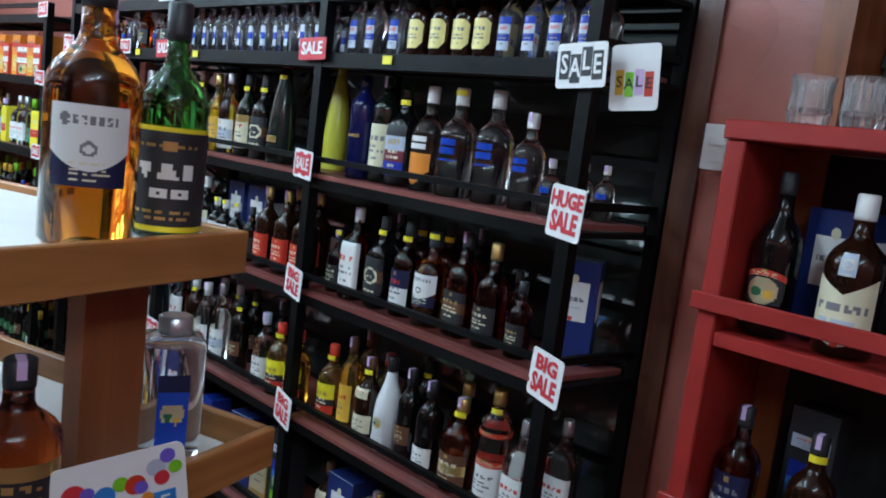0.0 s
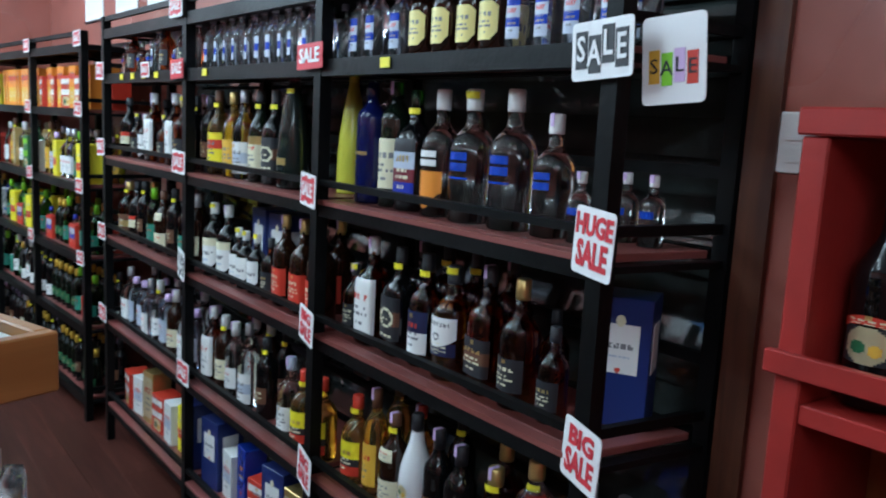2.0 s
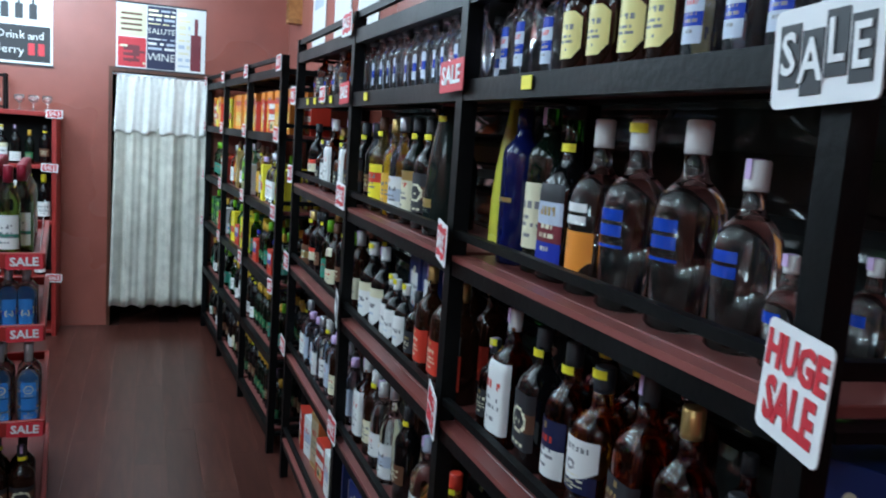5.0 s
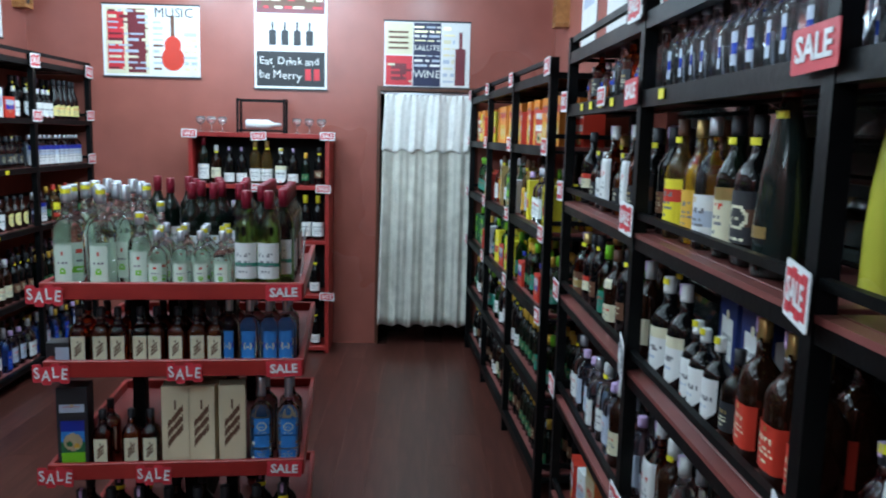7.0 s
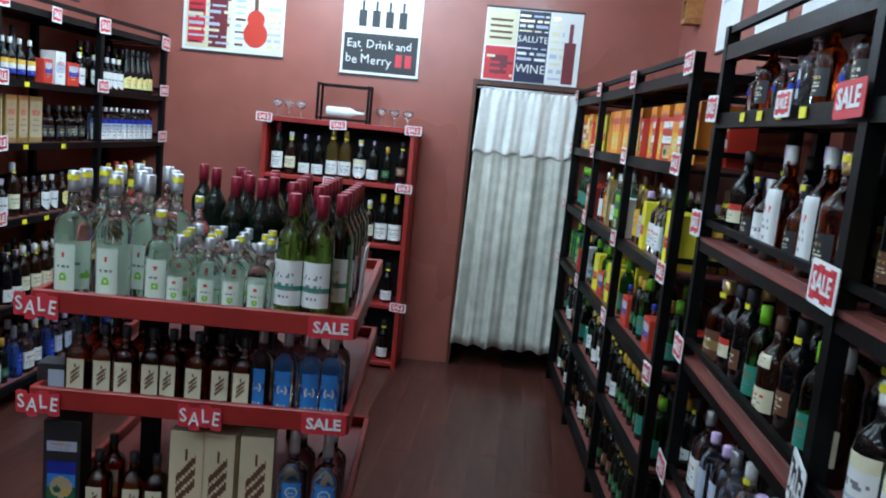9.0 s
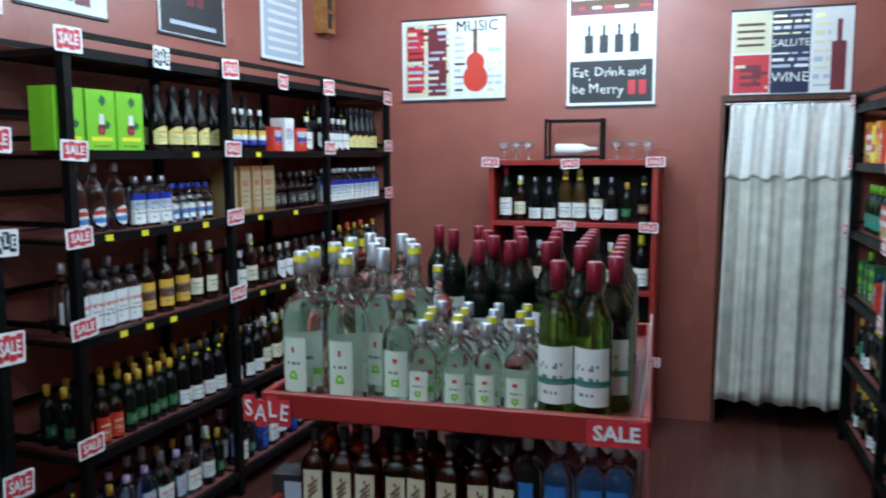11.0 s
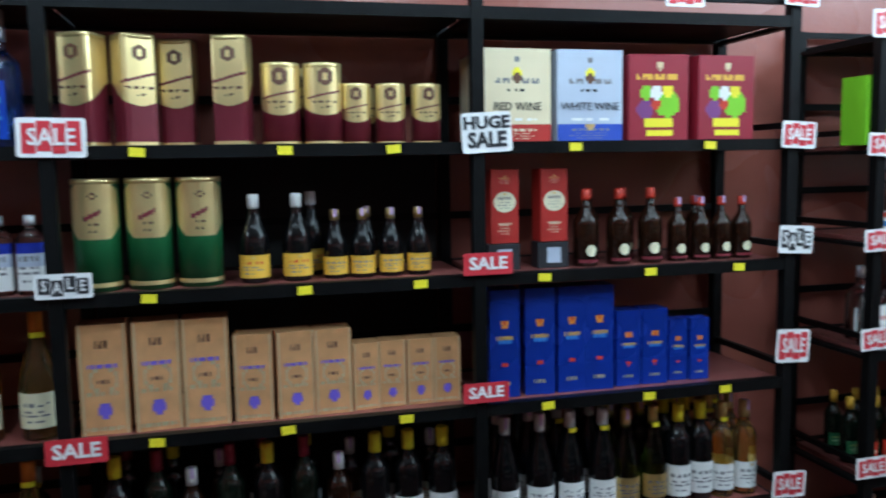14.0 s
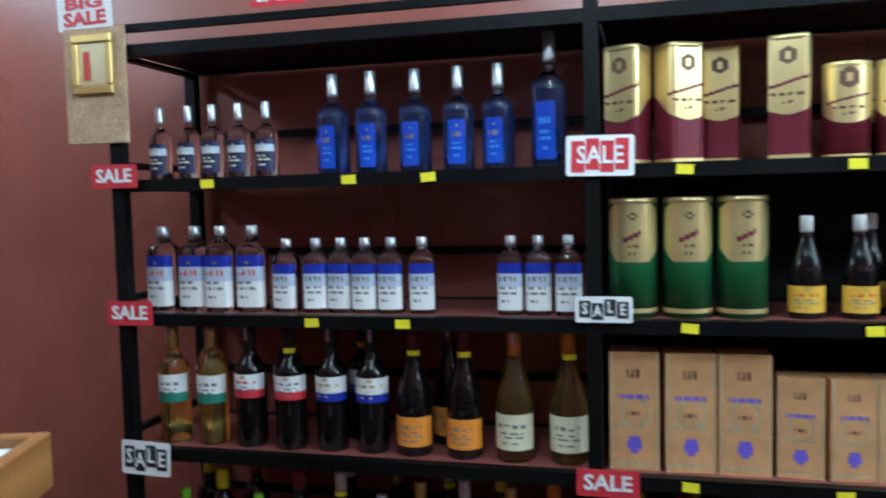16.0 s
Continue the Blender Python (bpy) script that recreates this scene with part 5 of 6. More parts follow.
# ---------------- signs ----------------
def sign(m, w, h, style, text="SALE"):
    """A card that faces -y in its own frame."""
    e = tagged(empty("sale_sign", m), {"red": "red sale sign card with white letters", "white": "white sale sign card with red letters", "ink": "white sale sign card with black tag letters", "tags": "white sale card with four coloured paper tags", "two": "white card with a two-line red sale notice", "twoink": "white card with a two-line black sale notice", "cut": "red cut-out sale letters with a white outline"}[style], "sign", "sale signs")
    if style == "cut":
        for i, ch in enumerate(text):
            x, dz = (i - 1.5) * w * 0.24, (0.05, -0.1, 0.06, -0.05)[i] * h
            bm = boxed(x - w * 0.125, x + w * 0.125, -0.001 - 0.0006 * (i % 2), 0.001, dz - h * 0.5, dz + h * 0.5)
            bmesh.ops.bevel(bm, geom=[ed for ed in bm.edges if abs(ed.verts[0].co.y - ed.verts[1].co.y) > 0.001], offset=w * 0.05, segments=3, profile=0.5, affect="EDGES")
            part("letter_tag", bm, M["pink"], e)
            lettering(ch, h * 0.85, M["white"], e, (x, -0.0034, dz), squeeze=0.8, bold=0.012 * h, tilt=(-6, 4, -3, 6)[i])
        return e
    card = M["pink"] if style == "red" else M["white"]
    bm = boxed(-w / 2, w / 2, -0.001, 0.001, -h / 2, h / 2)
    bmesh.ops.bevel(bm, geom=[ed for ed in bm.edges if abs(ed.verts[0].co.y - ed.verts[1].co.y) > 0.001], offset=min(w, h) * 0.08, segments=3, profile=0.5, affect="EDGES")
    c = part("card", bm, card, e)
    if style == "red":
        lettering(text, h * 0.78, M["white"], e, (0, -0.0024, 0), squeeze=0.92 * w / (h * 1.95), bold=0.022 * h)
    elif style == "white":
        bm = bmesh.new()
        for i in range(4):
            x = -w * 0.42 + i * w * 0.215
            box(bm, x, x + w * 0.195, -0.0022, -0.0012, -h * 0.4 + (i % 2) * h * 0.06, h * 0.36 + (i % 2) * h * 0.06)
            part("printed_tag", bm, M["pink"], e)
            bm = bmesh.new()
        bm.free()
        lettering(text, h * 0.6, M["white"], e, (0, -0.0034, 0), squeeze=0.82 * w / (h * 1.5), bold=0.012 * h)
    elif style == "ink":
        bm = bmesh.new()
        for i in range(4):
            x = -w * 0.43 + i * w * 0.22
            dz = (0, -0.09, 0.06, -0.03)[i] * h
            box(bm, x, x + w * 0.2, -0.0022, -0.0012, -h * 0.3 + dz, h * 0.34 + dz)
            part("printed_tag", bm, M["ink"], e)
            bm = bmesh.new()
        bm.free()
        for i, ch in enumerate(text[:4]):
            lettering(ch, h * 0.6, M["white"], e, (-w * 0.33 + i * w * 0.22, -0.0034, (0.02, -0.07, 0.08, -0.01)[i] * h), squeeze=0.75, bold=0.001)
    elif style == "tags":
        for i, (ch, cm) in enumerate(zip(text, ("amberlabel", "lime", "lilac", "redlabel"))):
            x = -w * 0.3 + i * w * 0.2
            bm = boxed(x - w * 0.085, x + w * 0.085, -0.0022, -0.0012, -h * 0.26 - 0.03 * h * (i % 2), h * 0.12 - 0.04 * h * (i % 2))
            part("printed_tag", bm, M[cm], e)
            lettering(ch, h * 0.24, M["ink"], e, (x, -0.0034, -h * 0.07 - 0.03 * h * (i % 2)))
    else:
        a, b = text.split()
        tone = M["ink"] if style == "twoink" else M["pink"]
        lettering(a, h * 0.42, tone, e, (0, -0.0022, h * 0.23), squeeze=w * 0.8 / (h * (0.8 if len(a) > 3 else 0.62) * 1.2), bold=0.016 * h)
        lettering(b, h * 0.52, tone, e, (0, -0.0022, -h * 0.2), squeeze=w * 0.88 / (h * 1.25), bold=0.02 * h)
    return e


def north(x, z, w, h, style, text="SALE", tilt=0, yaw=0, y=2.262):
    return sign(pose(x, y, z, 0, tilt, yaw), w, h, style, text)


north(-1.15, 1.77, 0.135, 0.10, "ink", tilt=-4)
tagcard = north(-1.045, 1.755, 0.115, 0.145, "tags", tilt=-5, y=2.32, yaw=8)
part("hanging_wire", boxed(-0.09, 0.0, 0.0012, 0.003, 0.06, 0.064), M["steel"], tagcard)
north(-1.135, 1.438, 0.12, 0.122, "two", "HUGE SALE", tilt=3, yaw=-14)
north(-1.125, 1.05, 0.122, 0.118, "two", "BIG SALE", tilt=4, yaw=-16)
north(-2.18, 1.795, 0.14, 0.068, "red", tilt=-2)
north(-2.17, 1.435, 0.14, 0.09, "white", tilt=2, yaw=-12)
north(-2.16, 1.055, 0.13, 0.1, "two", "BIG SALE", tilt=4, yaw=-12)
north(-2.15, 0.63, 0.13, 0.11, "two", "BIG SALE", tilt=4, yaw=-12)
north(-3.19, 1.785, 0.13, 0.07, "red", tilt=-2)
north(-3.17, 1.445, 0.13, 0.085, "white", tilt=2)
north(-3.14, 1.065, 0.13, 0.11, "ink", tilt=4, yaw=-10)
north(-3.12, 0.65, 0.12, 0.09, "white", tilt=3)
north(-3.2, 2.01, 0.13, 0.08, "white")
north(-2.17, 2.015, 0.13, 0.07, "red")
north(-3.55, 1.79, 0.1, 0.06, "white")
for x, zs in ((-4.2, (1.8, 1.45, 1.05, 0.65)),):
    for z in zs:
        north(x, z, 0.12, 0.08, "white", tilt=rnd.uniform(-3, 3))
for px in NB_POSTS:
    for z in (1.62, 1.24, 0.87, 1.96):
        sign(NB @ pose(px, -0.014, z, 0, rnd.uniform(-4, 4), 0), 0.11, 0.075, "white")


def south(x, z, w, h, style, text="SALE", tilt=0):
    sign(SA @ pose(x, -0.012, z, 0, tilt, 0), w, h, style, text)


south(0.50, 1.735, 0.15, 0.068, "red")
south(0.53, 1.34, 0.15, 0.07, "red")
south(0.56, 0.915, 0.16, 0.1, "ink", tilt=2)
south(0.43, 2.205, 0.18, 0.1, "two", "BIG SALE", tilt=-2)
south(1.03, 2.2, 0.16, 0.05, "red")
south(1.87, 2.195, 0.17, 0.06, "white")
south(1.87, 1.745, 0.165, 0.1, "white", tilt=1)
south(1.875, 1.365, 0.14, 0.065, "ink")
south(1.88, 0.925, 0.155, 0.07, "red")
south(3.02, 1.75, 0.15, 0.115, "twoink", "HUGE SALE", tilt=-3)
south(3.02, 1.37, 0.15, 0.065, "red")
south(3.01, 0.985, 0.14, 0.06, "red")
south(2.55, 2.17, 0.16, 0.07, "white")
south(3.0, 2.18, 0.13, 0.06, "white")
south(3.65, 2.16, 0.13, 0.08, "white")
for z, h in ((1.735, 0.085), (1.40, 0.09), (1.05, 0.11), (0.58, 0.09), (2.165, 0.06)):
    south(4.06, z, 0.125, h, "ink" if z == 1.40 else "white", tilt=3)
for x, zs in ((4.39, (2.09, 1.7, 1.385, 1.05, 0.6)), (5.37, (2.08, 1.71, 1.39, 1.02)), (6.35, (2.07, 1.72)), (7.2, (2.06, 1.74, 1.42))):
    for z in zs:
        south(x, z, 0.13, 0.09 if z > 2 else 0.075, "white", tilt=rnd.uniform(-3, 3))
south(4.885, 2.08, 0.1, 0.09, "ink", tilt=2)
south(5.84, 2.06, 0.09, 0.08, "white", tilt=2)

# straw ornament on the end post
om = tagged(empty("wall_ornament", SA @ pose(0.455, -0.012, 1.83)), "woven straw mat with a small gilt frame", "ornament")
part("mat", boxed(-0.1, 0.1, -0.002, 0.008, 0, 0.33, 0.002), M["straw"], om)
for c4 in ((-0.066, 0.066, 0.14, 0.165), (-0.066, 0.066, 0.285, 0.31), (-0.066, -0.045, 0.1655, 0.2845), (0.045, 0.066, 0.1655, 0.2845)):
    part("gilt_frame", boxed(c4[0], c4[1], -0.016, -0.0025, c4[2], c4[3], 0.003), M["gold"], om)
part("picture", boxed(-0.0445, 0.0445, -0.008, -0.003, 0.166, 0.284), M["palegold"], om)
part("red_motif", boxed(-0.03, -0.01, -0.01, -0.0085, 0.18, 0.26), M["redlabel"], om)

# yellow shelf-edge price tags
tag0 = None


def price_tag(m):
    global tag0
    if tag0 is None:
        tag0 = tagged(finish("price_tag", boxed(-0.02, 0.02, -0.001, 0.001, -0.012, 0.012), M["yellow"]), "small yellow price tag on the shelf edge", "price tag", "shelf price tags")
        tag0.matrix_basis = m
    else:
        copy_thing(tag0, m)


for z, xs in ((S_Z[4], (0.79, 1.21, 1.43, 2.07, 2.45, 2.75, 3.3, 3.75)), (S_Z[3], (1.09, 1.35, 2.08, 2.49, 2.82, 3.2, 3.55, 3.86)), (S_Z[2], (2.08, 2.43, 2.77, 3.21, 3.55, 3.82))):
    for x in xs:
        price_tag(SA @ pose(x, -0.002, z - 0.016, 0, rnd.uniform(-5, 5), 0))
for z, xs in ((SB_Z[3], (4.55, 4.75, 4.95, 5.15, 5.6, 5.95)), (SB_Z[2], (4.6, 4.75, 4.9, 5.6, 5.8)), (SB_Z[4], (5.1, 5.6))):
    for x in xs:
        price_tag(SA @ pose(x, -0.002, z - 0.016))
for x in (-1.83, -2.95, -3.45, -3.6, -3.75, -3.9):
    price_tag(NA @ pose(x, -0.002, NA_Z[4] - 0.016))

# ---------------- island display ----------------
IL, IW, ITURN = 0.96, 0.855, 5.0
ISLE = pose(-3.70, 1.315, 0, 0, 0, ITURN) @ pose(-IL / 2, -IW / 2, 0)
isl = tagged(empty("island_display", ISLE), "dark red wooden island display with four trays of bottles", "display stand")
hw, hd = IL / 2, IW / 2
TRAYS = (0.115, 0.475, 0.835, 1.10)
for z in TRAYS:
    tray = part("tray", boxed(-hw + 0.02, hw - 0.02, -hd + 0.02, hd - 0.02, z, z + 0.014), M["darkred"], isl)
    for nm, c in (("rim", (hw - 0.019, hw, -hd, hd)), ("rim", (-hw, -hw + 0.019, -hd, hd)), ("rim", (-hw + 0.02, hw - 0.02, hd - 0.019, hd)), ("rim", (-hw + 0.02, hw - 0.02, -hd, -hd + 0.019))):
        part(nm, boxed(*c, z - 0.008, z + 0.05, 0.003), M["redpaint"], tray)
for sx in (-1, 1):
    for sy in (-1, 1):
        part("upright", boxed(sx * 0.3 - 0.03, sx * 0.3 + 0.03, sy * 0.16 - 0.02, sy * 0.16 + 0.02, 0, 1.098), M["steel"], isl)
part("core_panel", boxed(-0.268, 0.268, -0.02, 0.02, 0.0, 1.098), M["black"], isl)
IS = ISLE @ pose(IL / 2, 0, 0, 0, 0, 90)
z = TRAYS[3] + 0.015
row(IS, -0.41, -0.19, 0.08, z, ["bacardi_l"] * 2)
row(IS, -0.41, -0.15, 0.18, z, ["bacardi_l"] * 3)
row(IS, -0.18, -0.08, 0.09, z, ["bacardi_m"])
row(IS, -0.10, 0.19, 0.07, z, ["bacardi_s"] * 4)
row(IS, -0.12, 0.2, 0.15, z, ["bacardi_s"] * 4)
row(IS, -0.12, 0.17, 0.23, z, ["bacardi_s"] * 4)
row(IS, -0.41, -0.1, 0.28, z, ["bacardi_l"] * 3)
row(IS, -0.40, -0.16, 0.40, z, ["bacardi_l"] * 3)
row(IS, -0.40, -0.1, 0.52, z, ["bacardi_l", "bacardi_l", "bacardi_m"])
row(IS, -0.06, 0.2, 0.44, z, ["redwine", "redwine", "whitewine"])
row(IS, -0.04, 0.2, 0.56, z, ["redwine", "redwine", "whitewine"])
row(IS, -0.12, 0.17, 0.31, z, ["bacardi_s"] * 4)
row(IS, 0.19, 0.35, 0.08, z, ["whitewine", "whitewine"])
for i in range(6):
    put("redwine" if i else "whitewine", IS @ pose(0.345, 0.18 + i * 0.095, z, 0, 0, rnd.uniform(-20, 20)))
    put("redwine", IS @ pose(0.25, 0.38 + i * 0.09, z, 0, 0, rnd.uniform(-20, 20)))
row(IS, -0.2, 0.2, 0.72, z, ["redwine", "redwine", "whitewine", "redwine"])
row(IS, -0.3, 0.2, 0.86, z, ["redwine", "redwine", "whitewine", "redwine"])
z = TRAYS[2] + 0.015
row(IS, -0.36, 0.15, 0.09, z, ["jw_s"] * 8)
row(IS, -0.36, 0.15, 0.19, z, ["jw_s"] * 8)
row(IS, 0.14, 0.4, 0.09, z, ["gin_sky"] * 4)
row(IS, 0.14, 0.4, 0.19, z, ["gin_sky"] * 4)
at(IS, "smallcart", -0.39, 0.1, z)
z = TRAYS[1] + 0.015
at(IS, "darkbox", -0.355, 0.08, z)
spots(IS, 0.08, z, [("jw_s", -0.265), ("jw_s", -0.17), ("jw_s", -0.105), ("jwbox", -0.015), ("jwbox", 0.08), ("jwbox", 0.175), ("gin_sky_l", 0.275), ("gin_sky_l", 0.37)])
spots(IS, 0.19, z, [("jw_s", -0.27), ("jw_s", -0.18), ("gin_sky_l", 0.28), ("gin_sky_l", 0.37), ("jwbox", 0.0), ("jwbox", 0.1)])
z = TRAYS[0] + 0.015
row(IS, -0.4, 0.4, 0.08, z, ["blackscotch"] * 8)
row(IS, -0.4, 0.4, 0.2, z, ["blackscotch"] * 8)
for zz, xs in ((TRAYS[3] + 0.018, (-0.41, 0.36)), (TRAYS[2] + 0.018, (-0.4, 0.03, 0.36)), (TRAYS[1] + 0.018, (-0.4, -0.08, 0.36))):
    for x in xs:
        style = "red" if x > 0.3 else "cut"
        sign(IS @ pose(x, -0.006, zz - 0.01 * (style == "cut"), 0, rnd.uniform(-3, 3), 0), 0.12, 0.055 if style == "red" else 0.062, style)
leaf = tagged(finish("price_sheet", boxed(-0.06, 0.06, -0.001, 0.001, 0, 0.2), M["white"]), "white paper price sheet leaning on the tray rim", "sheet")
leaf.matrix_basis = ISLE @ pose(IL / 2 - 0.2, IW / 2 - 0.022, TRAYS[3] + 0.016, 5, 0, 180)

# ---------------- red wine shelf at the west wall ----------------
WS = pose(-6.95, 0.53, 0, 0, 0, 90)
ws = tagged(empty("wine_shelf", WS), "red painted wooden wine shelf with four tiers", "shelf")
W = 0.512
# the back is flat black: the shelf's inner darkness is in its colour
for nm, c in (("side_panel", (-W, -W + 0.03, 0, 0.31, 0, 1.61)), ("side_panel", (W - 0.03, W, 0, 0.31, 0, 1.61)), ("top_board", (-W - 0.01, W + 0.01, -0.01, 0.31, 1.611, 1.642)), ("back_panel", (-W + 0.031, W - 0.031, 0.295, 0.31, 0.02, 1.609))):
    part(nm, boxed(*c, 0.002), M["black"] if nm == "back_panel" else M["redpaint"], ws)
WZ = (0.02, 0.42, 0.83, 1.235)
for z in WZ:
    part("shelf_board", boxed(-W + 0.031, W - 0.031, 0.004, 0.294, z, z + 0.028, 0.002), M["redpaint"], ws)
row(WS, -0.47, 0.47, 0.08, WZ[3] + 0.03, ["redwine", "winey", "whitetag", "whitetag", "amber_lab", "amber_lab", "whitelab", "whitetag", "greenbeer", "darkw"])
row(WS, 0.1, 0.47, 0.08, WZ[2] + 0.03, ["winey", "winey", "white_lab", "white_lab"])
row(WS, -0.4, 0.1, 0.1, WZ[2] + 0.03, ["redwine", "winey", "redwine", "winey"])
row(WS, -0.4, 0.47, 0.1, WZ[1] + 0.03, ["redwine", "whitetag", "redwine", "whitetag", "redwine", "whitetag"])
row(WS, -0.4, 0.47, 0.1, WZ[0] + 0.03, ["redwine", "whitetag", "redwine", "whitetag", "redwine", "whitetag"])
for x, z in ((-0.5, 1.63), (0.0, 1.62), (0.5, 1.63), (-0.02, 1.245), (0.47, 1.245), (0.5, 0.44)):
    sign(WS @ pose(x, -0.014, z, 0, rnd.uniform(-4, 4), 0), 0.11, 0.06, "white")

# small carrier with glasses on the wine shelf
gc = tagged(empty("glass_carrier", WS @ pose(0.0, 0.14, 1.6425)), "small black metal carrier with a bottle and hanging glasses", "rack")
for x in (-0.17, 0.17):
    for y in (-0.06, 0.06):
        part("upright", boxed(x - 0.008, x + 0.008, y - 0.008, y + 0.008, 0, 0.25), M["steel"], gc)
    part("side_bar", boxed(x - 0.008, x + 0.008, -0.051, 0.051, 0.232, 0.25), M["steel"], gc)
for y in (-0.06, 0.06):
    part("top_bar", boxed(-0.161, 0.161, y - 0.008, y + 0.008, 0.228, 0.245), M["steel"], gc)
    part("low_bar", boxed(-0.161, 0.161, y - 0.008, y + 0.008, 0.01, 0.025), M["steel"], gc)
bm = bmesh.new()
lathe(bm, [(0.03, -0.12), (0.036, -0.11), (0.036, 0.04), (0.014, 0.09), (0.013, 0.14)], 14)
bmesh.ops.rotate(bm, verts=bm.verts, cent=(0, 0, 0), matrix=Matrix.Rotation(math.pi / 2, 3, "Y"))
bmesh.ops.translate(bm, verts=bm.verts, vec=(0, 0, 0.064))
part("lying_bottle", bm, M["whiteglaze"], gc)
GOB = [(0.032, 0.0), (0.03, 0.004), (0.004, 0.01), (0.004, 0.07), (0.028, 0.09), (0.036, 0.12), (0.031, 0.15), (0.029, 0.15), (0.033, 0.12), (0.002, 0.085)]
glass0 = None
for x in (-0.45, -0.37, -0.29, 0.26, 0.35, 0.44):
    m = WS @ pose(x, 0.12, 1.6425)
    if glass0 is None:
        bm = bmesh.new()
        lathe(bm, [(a, b * 0.75) for a, b in GOB], 16)
        glass0 = tagged(finish("wine_glass", bm, M["crystal"]), "small clear stemmed wine glass on the red shelf", "glass", "wine glasses")
        glass0.matrix_basis = m
    else:
        copy_thing(glass0, m)

# ---------------- doorway curtain ----------------
cur = tagged(empty("curtain", pose(XW + 0.035, 1.76, 0)), "long cream patterned curtain with a white valance in the doorway", "curtain")


def drape(z0, z1, y0, y1, amp, x, flare):
    bm = bmesh.new()
    ny, nz = 110, 24
    grid = []
    for j in range(nz + 1):
        t = j / nz
        r_ = []
        for i in range(ny + 1):
            u = i / ny
            spread = 1 + flare * (1 - t)
            y = (y0 + y1) / 2 + (u - 0.5) * (y1 - y0) * spread - 0.02 * (1 - t)
            a = amp * (0.45 + 0.55 * (1 - t))
            fold = math.sin(u * 33 + 1.5 * math.sin(u * 5)) + 0.6 * math.sin(u * 19 + 2 + 0.8 * t) + 0.35 * math.sin(u * 71 + 1.2) + 0.5 * noise.noise((u * 9, t * 1.5, 3))
            gather = 0.35 * amp * math.sin(u * 95) * max(0, t - 0.85) * 6
            r_.append(bm.verts.new((x + a * fold * 0.6 + gather, y, z0 + (z1 - z0) * t + 0.012 * math.sin(u * 33) * (1 - t))))
        grid.append(r_)
    for a, b in zip(grid, grid[1:]):
        for i in range(ny):
            f = bm.faces.new((a[i], a[i + 1], b[i + 1], b[i]))
            f.smooth = True
    return bm


CL = part("cloth", drape(0.16, 1.955, -0.33, 0.34, 0.032, 0.0, 0.06), M["curtain"], cur)
VA = part("valance", drape(1.53, 1.96, -0.325, 0.335, 0.02, 0.012, 0.01), M["lace"], cur, "white sheer valance")
for o in (CL, VA):
    so = o.modifiers.new("thickness", "SOLIDIFY")
    so.thickness = 0.002
bm = bmesh.new()
lathe(bm, [(0.009, -0.36), (0.009, 0.36)], 10)
bmesh.ops.rotate(bm, verts=bm.verts, cent=(0, 0, 0), matrix=Matrix.Rotation(math.pi / 2, 3, "X"))
bmesh.ops.translate(bm, verts=bm.verts, vec=(0.0, 0, 1.965))
part("rod", bm, M["silver"], cur)


# ---------------- posters ----------------
def poster(m, w, h, label, panels, words):
    e = tagged(empty("poster", m), label, "poster")
    part("sheet", boxed(-w / 2, w / 2, -0.003, 0.003, 0, h), M["white"], e)
    for z in (-0.006, h - 0.004):
        bm = bmesh.new()
        box(bm, -w / 2 - 0.006, w / 2 + 0.006, -0.007, 0.003, z, z + 0.012)
        part("hanging_bar", bm, M["ink"], e)
    for i, (x0, x1, z0, z1, nm) in enumerate(panels):
        bm = boxed(-w / 2 + x0 * w, -w / 2 + x1 * w, -0.0036 - 0.00025 * i, -0.0026, z0 * h, z1 * h)
        part("printed_panel", bm, M[nm], e)
    for text, x, z, size, nm in words:
        def reach(t):
            return 2 * max(v.co.x for v in letters(t, size).vertices)
        full = reach(text)
        for i, ch in enumerate(text):
            if ch != " ":
                drop = {",": -0.3, "a": -0.08, "n": -0.08, "r": -0.08, "e": -0.08, "y": -0.17}.get(ch, 0.0) * size
                lettering(ch, size, M[nm], e, (-w / 2 + x * w - full / 2 + reach(text[:i + 1]) - reach(ch) / 2, -0.0105, z * h + drop))
    return e


WEST = pose(XW + 0.006, 0, 0, 0, 0, 90)
p1 = poster(WEST @ pose(-0.325, 0, 2.04), 0.72, 0.53, "music poster with a red guitar on a printed wall hanging", [(0.03, 0.48, 0.04, 0.96, "cream"), (0.05, 0.22, 0.1, 0.9, "pink"), (0.26, 0.44, 0.06, 0.94, "maroon"), (0.05, 0.2, 0.45, 0.5, "cream"), (0.5, 0.98, 0.02, 0.98, "paper"), (0.7, 0.74, 0.45, 0.86, "brown")], [("MUSIC", 0.74, 0.89, 0.1, "ink")])
bm = bmesh.new()
for cx, cz, rr in ((0.16, 0.14, 0.085), (0.16, 0.24, 0.062)):
    vs = [bm.verts.new((cx + rr * math.cos(a * math.pi / 12), -0.0072 - (cz > 0.2) * 0.0006, cz + rr * 1.05 * math.sin(a * math.pi / 12))) for a in range(24)]
    bm.faces.new(vs)
part("guitar_picture", bm, M["redlabel"], p1)
